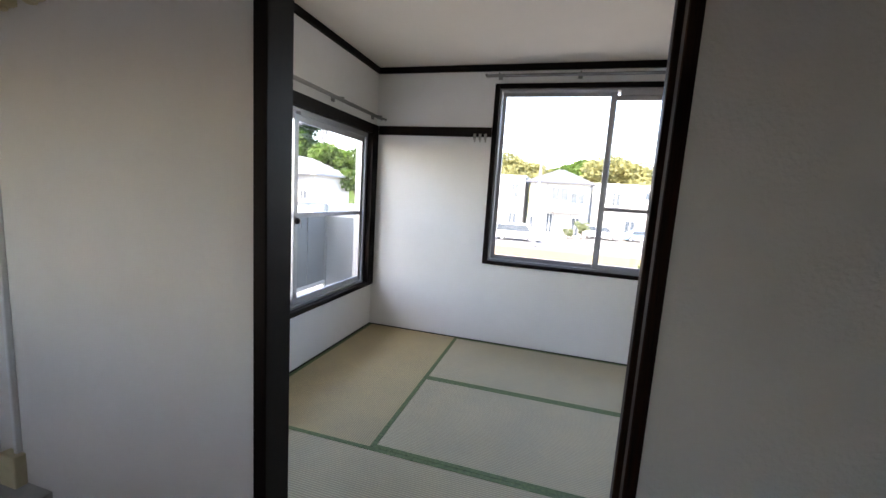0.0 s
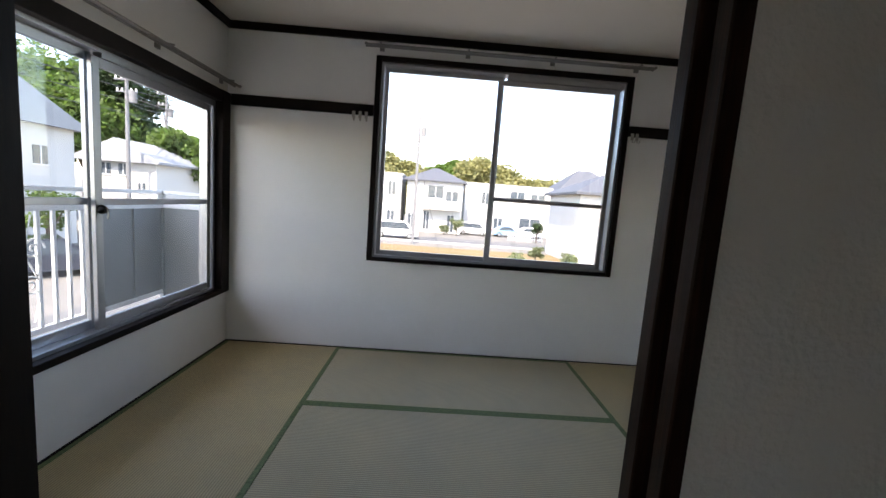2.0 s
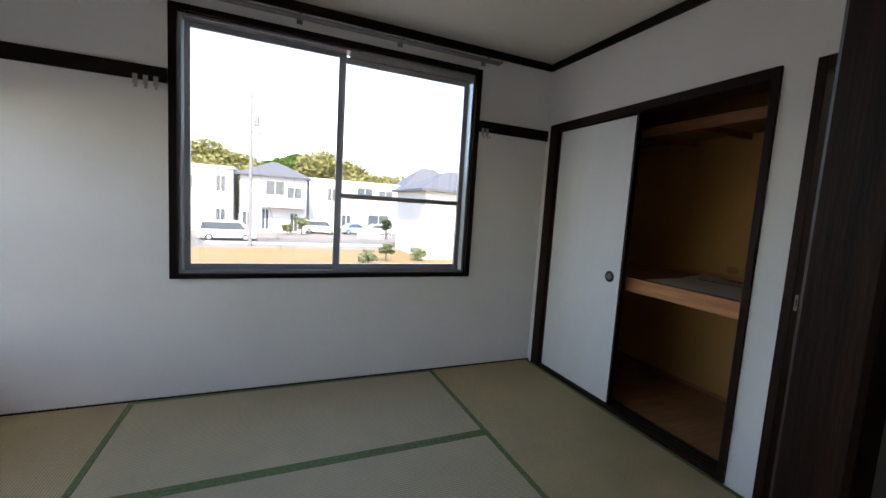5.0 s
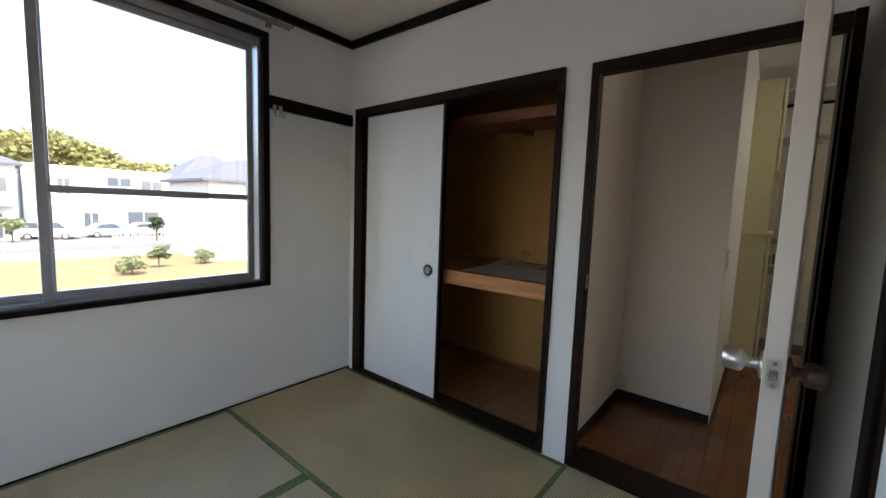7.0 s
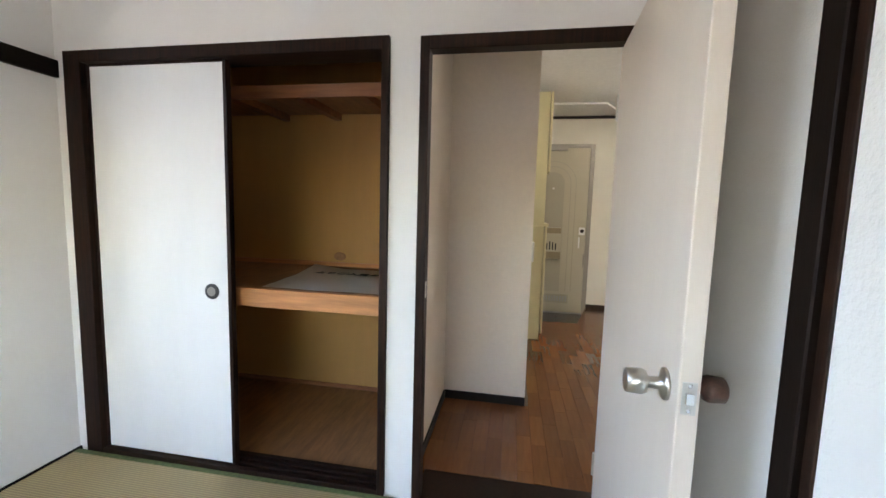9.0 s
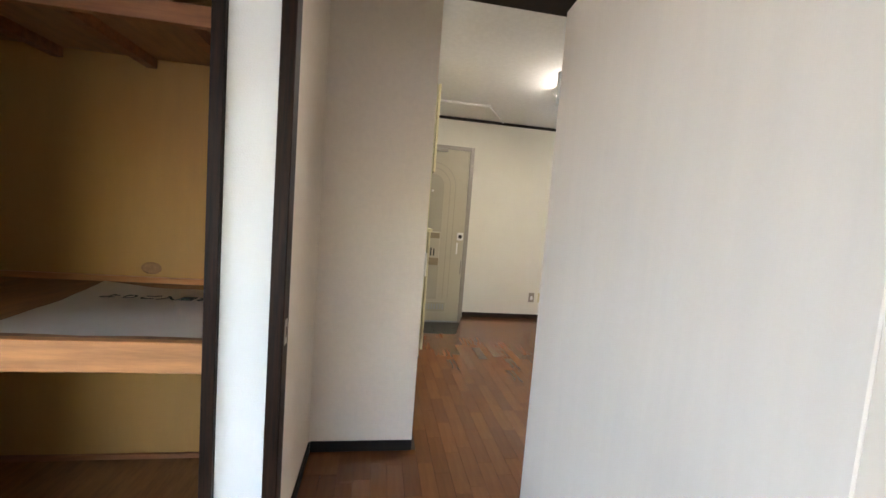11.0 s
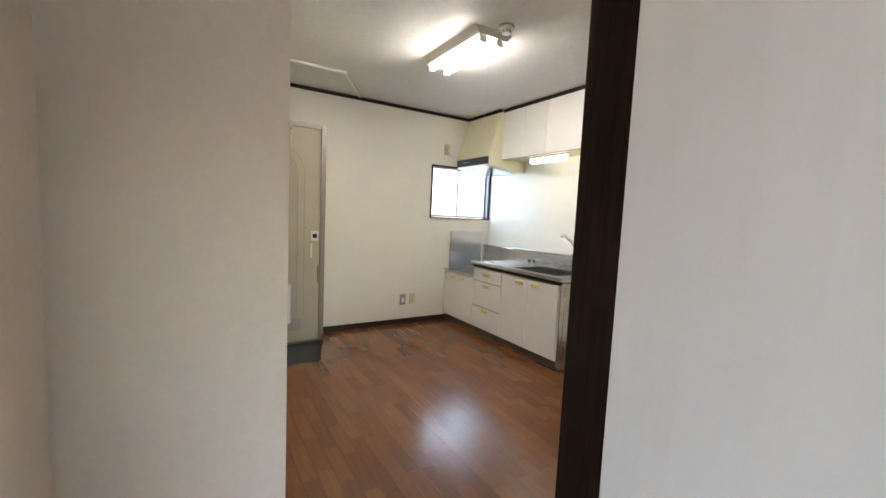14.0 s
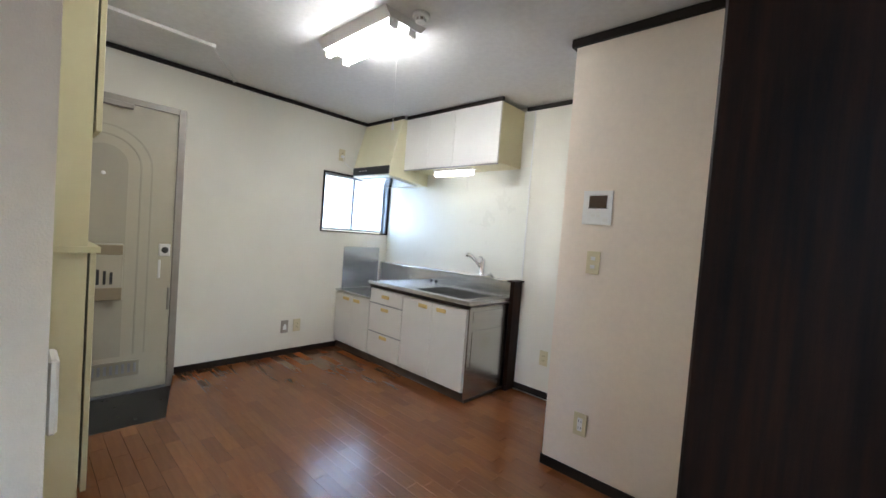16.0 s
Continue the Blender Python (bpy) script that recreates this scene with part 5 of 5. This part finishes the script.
def car(label, x, y, rz, length, height, paint, van=False):
    """A parked car facing +x before turning."""
    t = thing("parked_car", label, "car", group="parked cars")
    L, W, H = length / 2, 0.86, height
    if van:
        prof = [(-L, 0.35), (-L, 0.95), (-L + 0.15, H - 0.1), (-L + 0.5, H), (L * 0.45, H), (L * 0.72, 1.05), (L * 0.98, 0.88), (L, 0.4), (L, 0.3), (-L, 0.3)]
        glass = [(-L + 0.25, 1.05), (-L + 0.35, H - 0.15), (L * 0.42, H - 0.12), (L * 0.66, 1.05)]
    else:
        prof = [(-L, 0.35), (-L, 0.8), (-L + 0.25, 0.95), (-L * 0.45, H - 0.03), (L * 0.15, H), (L * 0.5, 0.95), (L * 0.95, 0.75), (L, 0.45), (L, 0.3), (-L, 0.3)]
        glass = [(-L * 0.68, 0.95), (-L * 0.43, H - 0.1), (L * 0.13, H - 0.09), (L * 0.42, 0.95)]
    m = pose(x, y, GZ, 0, 0, rz)
    t.matrix_world = m
    def put(name, bm, material, label=""):
        bmesh.ops.transform(bm, matrix=m, verts=bm.verts)
        return part(name, bm, material, t, label)
    put("body", bevel(prism(bmesh.new(), list(reversed(prof)), "y", -W, W), 0.06, 2), paint)
    put("side_glass", prism(bmesh.new(), glass, "y", -W - 0.01, -W + 0.02), WINDARK)
    put("side_glass", prism(bmesh.new(), glass, "y", W - 0.02, W + 0.01), WINDARK)
    for wx in (-L * 0.62, L * 0.62):
        for s in (-1, 1):
            wh = put("wheel", cyl(bmesh.new(), (wx, s * (W - 0.18), 0.32), (wx, s * (W + 0.02), 0.32), 0.32, n=18), RUBBER)
            bm = cyl(bmesh.new(), (wx, s * (W + 0.02), 0.32), (wx, s * (W + 0.035), 0.32), 0.2, n=14)
            bmesh.ops.transform(bm, matrix=m, verts=bm.verts)
            part("rim", bm, ALU, wh)
    for s in (-1, 1):
        put("headlight", B(L - 0.12, L + 0.01, s * 0.62 - 0.15, s * 0.62 + 0.15, 0.6, 0.75), ALU_W)
        put("tail_light", B(-L - 0.01, -L + 0.08, s * 0.68 - 0.1, s * 0.68 + 0.1, 0.75, 1.0), RUSTRED)


RUSTRED = mat("red_lamp_plastic", (0.35, 0.02, 0.02), 0.3)
car("white parked van with dark windows", -2.4, 39.5, 2, 4.8, 1.85, CARWHITE, True)
car("white parked minivan beside a house", 7.2, 50.5, -20, 4.2, 1.75, CARWHITE, True)
car("light blue parked hatchback", 11.8, 51.5, 5, 4.0, 1.5, CARBLUE)
car("white parked hatchback near a fence", 15.2, 52.0, 0, 4.0, 1.5, CARWHITE)
car("white parked sedan by the road", -7.6, 38.5, 0, 4.4, 1.45, CARWHITE)
car("dark parked car below the balcony", -14.0, 13.4, 50, 4.2, 1.6, CARDARK)


def pole(x, y, top, label, arms):
    t = thing("utility_pole", label, "utility pole", group="utility poles")
    part("shaft", cyl(bmesh.new(), (x, y, GZ), (x, y, top), 0.16, 0.10, 12), POLEC, t)
    for h, w in arms:
        part("cross_arm", B(x - w, x + w, y - 0.05, y + 0.05, h - 0.05, h + 0.05), RUST, t)
        for k in (-0.9, -0.45, 0.45, 0.9):
            part("insulator", cyl(bmesh.new(), (x + w * k, y, h + 0.05), (x + w * k, y, h + 0.25), 0.06, 0.04, 8), BALC, t)
    part("transformer", cyl(bmesh.new(), (x + 0.4, y, top - 2.6), (x + 0.4, y, top - 1.8), 0.24, n=12), POLEC, t)


pole(-0.3, 34.5, 9.6, "pale concrete utility pole with cross-arms", [(6.5, 1.3), (6.0, 1.0)])
pole(-19.9, 25.5, 8.9, "pale concrete utility pole beyond the balcony", [(7.8, 0.8), (7.0, 0.7)])
pole(-24.5, 36.5, 9.8, "distant concrete utility pole with wires", [(9.3, 0.9), (8.3, 0.8)])


def cable(a, b, sag, r=0.026):
    a, b = Vector(a), Vector(b)
    pts = [a.lerp(b, k / 12) - Vector((0, 0, sag * 4 * (k / 12) * (1 - k / 12))) for k in range(13)]
    solid("overhead_cable", tube(bmesh.new(), pts, r, 5), WIRE, "thin dark overhead cable between poles", "cable", group="overhead cables")


for za in (8.0, 7.2, 6.4, 5.6):
    cable((-19.9, 25.5, za), (-24.5, 36.5, za + 1.3), 0.3)
    cable((-19.9, 25.5, za), (-6.0, 62, za + 2.5), 0.7)
    cable((-19.9, 25.5, za), (-19.5, -12.0, za), 0.6)
cable((-19.9, 25.5, 6.8), (-9.5, 24, 5.9), 0.7, 0.028)
cable((-0.3, 34.5, 6.5), (-24.5, 36.5, 8.0), 0.5)
cable((-0.3, 34.5, 6.5), (30, 40, 6.0), 0.6)
cable((-0.3, 34.5, 5.5), (2.2, 30.5, GZ), 0.0, 0.02)
# lattice mast far off
py = thing("lattice_mast", "distant pale steel lattice mast", "mast")
mx, my = -44.0, 63.0
for sx in (-1, 1):
    for sy in (-1, 1):
        part("leg", cyl(bmesh.new(), (mx + sx * 2.2, my + sy * 2.2, GZ), (mx + sx * 0.4, my + sy * 0.4, 19), 0.14, 0.1, 6), RUST, py)
for k in range(10):
    z = GZ + 2 + k * 2
    f = 2.2 - 1.8 * (z - GZ) / 22
    part("brace", cyl(bmesh.new(), (mx - f, my - f, z), (mx + f, my - f, z + 2), 0.06, n=5), RUST, py)
    part("brace", cyl(bmesh.new(), (mx + f, my - f, z), (mx - f, my - f, z + 2), 0.06, n=5), RUST, py)
for z in (11, 14, 17):
    part("arm", cyl(bmesh.new(), (mx - 4, my, z), (mx + 4, my, z), 0.1, n=6), RUST, py)


def leaf_mesh(name, blobs, count, size, seed, material):
    """Leaf clumps scattered through overlapping balls of foliage."""
    rng = random.Random(seed)
    verts, faces = [], []
    tot = sum(b[3] ** 2 for b in blobs)
    for cx, cy, cz, r in blobs:
        for _ in range(int(count * r * r / tot)):
            d = Vector((rng.gauss(0, 1), rng.gauss(0, 1), rng.gauss(0, 1))).normalized() * r * rng.uniform(0.55, 1.08)
            c = Vector((cx, cy, cz)) + Vector((d.x, d.y, d.z * 0.85))
            s = size * rng.uniform(0.5, 1.2)
            u = Vector((rng.gauss(0, 1), rng.gauss(0, 1), rng.gauss(0, 0.6))).normalized()
            v = u.cross(Vector((rng.gauss(0, 1), rng.gauss(0, 1), rng.gauss(0, 1)))).normalized()
            n = len(verts)
            verts += [c - u * s, c + v * s * 0.5, c + u * s, c - v * s * 0.5]
            faces += [(n, n + 1, n + 2), (n, n + 2, n + 3)]
    me = bpy.data.meshes.new(name)
    me.from_pydata([tuple(v) for v in verts], [], faces)
    me.materials.append(material)
    return me


def tree(x, y, base, height, spread, seed, material, label, count=2600, leaf=0.35):
    t = thing("tree", label, "tree")
    rng = random.Random(seed)
    bm = bmesh.new()
    cyl(bm, (x, y, base), (x, y, base + height * 0.55), height * 0.035, height * 0.02, 8)
    blobs = [(x, y, base + height * 0.72, spread * 0.6)]
    for k in range(7):
        a = k * 0.9 + rng.uniform(0, 0.5)
        r = spread * rng.uniform(0.45, 0.75)
        tip = (x + r * math.cos(a), y + r * math.sin(a), base + height * rng.uniform(0.42, 0.88))
        cyl(bm, (x, y, base + height * rng.uniform(0.25, 0.5)), tip, height * 0.014, height * 0.005, 6)
        blobs.append((*tip, spread * rng.uniform(0.32, 0.5)))
    part("trunk", bm, BARK, t)
    ob = new("crown", leaf_mesh("crown", blobs, count, leaf, seed, material))
    ob.parent = t


tree(-35.0, 34.5, GZ, 15.4, 8.2, 3, LEAFG, "tall bright green broadleaf tree", 16000, 0.32)
tree(-31.0, 37.6, GZ, 15.6, 5.0, 4, LEAFD, "tall dark green evergreen tree", 14000, 0.30)
tree(-35.0, 40.0, GZ, 15.0, 5.4, 41, LEAFD, "tall dark green evergreen tree", 11000, 0.34)
tree(-20.6, 33.0, GZ, 9.4, 3.0, 5, LEAFG, "rounded bright green tree", 6000, 0.26)
tree(-19.6, 36.5, GZ, 8.6, 3.6, 6, LEAFG, "rounded bright green tree", 5000, 0.28)
tree(-29.5, 45, GZ, 10.8, 4.6, 7, LEAFD, "dark green tree behind roofs", 5000, 0.34)
tree(-16.3, 15.8, GZ, 3.9, 1.1, 14, LEAFG, "leafy green shrub by the parked car", 1500, 0.13)
tree(9.3, 26, GZ, 1.5, 0.6, 8, LEAFP, "small garden shrub in the lot", 700, 0.12)
tree(7.6, 24.2, GZ, 1.0, 0.8, 9, LEAFP, "low green bush at the lot's edge", 500, 0.12)
tree(12.0, 26.4, GZ, 0.9, 0.7, 10, LEAFP, "low green bush by the house", 450, 0.12)
tree(4.6, 47.6, GZ, 2.2, 0.9, 11, LEAFP, "small green garden tree", 600, 0.16)
tree(3.0, 47.8, GZ, 1.2, 0.8, 12, LEAFP, "low garden bush before the house", 450, 0.14)
tree(14.3, 45.0, GZ, 2.6, 0.8, 13, LEAFD, "slim garden tree by a fence", 600, 0.15)
rng = random.Random(20)
blobs_y, blobs_g = [], []
for i in range(46):
    x = -52 + i * 2.6 + rng.uniform(-1, 1)
    top = 12.8 + 2.2 * math.sin(i * 0.55) + rng.uniform(-1.2, 1.2) - max(0, (x - 18) * 0.12)
    (blobs_y if (i // 5) % 3 != 1 or 8 < x < 18 else blobs_g).append((x, 108 + rng.uniform(-4, 6), top - 4.0, rng.uniform(3.2, 4.6)))
    blobs_y.append((x, 104 + rng.uniform(-3, 3), top - 8.5, rng.uniform(3.5, 5)))
for nm, bl, m, lab in (("bamboo_grove", blobs_y, LEAFY, "far yellow-green bamboo grove on a rise"), ("far_trees", blobs_g, LEAFG, "far green treetops on a rise")):
    ob = new(nm, leaf_mesh(nm, bl, 70000, 0.66, 31, m))
    tagged(ob, lab, "trees", kind="stuff")
solid("hill", prism(bmesh.new(), [(-90, GZ - 0.2), (90, GZ - 0.2), (60, 4.5), (20, 6.5), (-50, 6.5)], "y", 108, 150), LEAFG, "low wooded hill behind the houses", "hill", "structure")
# garden fence before the far houses
fn = thing("garden_fence", "low white garden fence by parked cars", "fence")
part("rail", B(11.0, 15.2, 45.8, 45.9, GZ + 0.75, GZ + 0.85), BALC, fn)
part("rail", B(11.0, 15.2, 45.8, 45.9, GZ + 0.3, GZ + 0.4), BALC, fn)
for i in range(15):
    part("picket", B(11.0 + 0.3 * i - 0.04, 11.0 + 0.3 * i + 0.04, 45.79, 45.91, GZ, GZ + 1.0), BALC, fn)

# ---- kitchen floor strips ----
def strip_mesh(length, width):
    bm = box(bmesh.new(), -length / 2, length / 2, -width / 2, width / 2, -0.012, 0.0)
    top = [e for e in bm.edges if all(abs(v.co.z) < 1e-6 for v in e.verts)]
    bmesh.ops.bevel(bm, geom=top, offset=0.0006, segments=1, affect="EDGES")
    me = bpy.data.meshes.new("floor_strip")
    bm.to_mesh(me)
    bm.free()
    me.materials.append(FLOORWOOD)
    return me


FW, FL = 0.0756, 0.3030
strip = strip_mesh(FL - 0.0008, FW - 0.0006)
floor_ob = bpy.data.objects["floor_kitchen"]
rng = random.Random(5)
rest = bmesh.new()
places = []
y = EY - FW / 2 - FW * int((EY - FW - KS) / FW)
while y < -1.66:
    x = 3.701 - rng.uniform(0, FL)
    while x < KX:
        a, b = max(x, 3.701), min(x + FL, KX)
        if y > HY - 0.03 and a < HX:
            b = min(b, HX - 0.001)
        inside = a < b - 0.02 and (y < HY or a < HX) and not (a > EX - 0.01 and y > EY)
        if inside and not (EX < b and y > EY):
            places.append((a, b, y))
        elif inside or (a < EX - 0.01 < b and y > EY):
            places.append((a, min(b, EX), y))
        x += FL
    y += FW
full = [p for p in places if abs(p[1] - p[0] - FL) < 1e-4]
full.sort(key=lambda p: math.hypot((p[0] + p[1]) / 2 - 4.2, p[2] + 2.7))
near = set(full[:290])
for p in places:
    cxp = (p[0] + p[1]) / 2
    if p in near:
        ob = new("floor_strip", strip)
        ob.location = (cxp, p[2], 0)
        ob.parent = floor_ob
    else:
        box(rest, p[0] + 0.0001, p[1] - 0.0001, p[2] - FW / 2 + 0.0001, p[2] + FW / 2 - 0.0001, -0.0115, 0.0)
ob = part("floor_strip_rest", rest, FLOORWOOD, floor_ob)
ob["kind"] = "stuff"
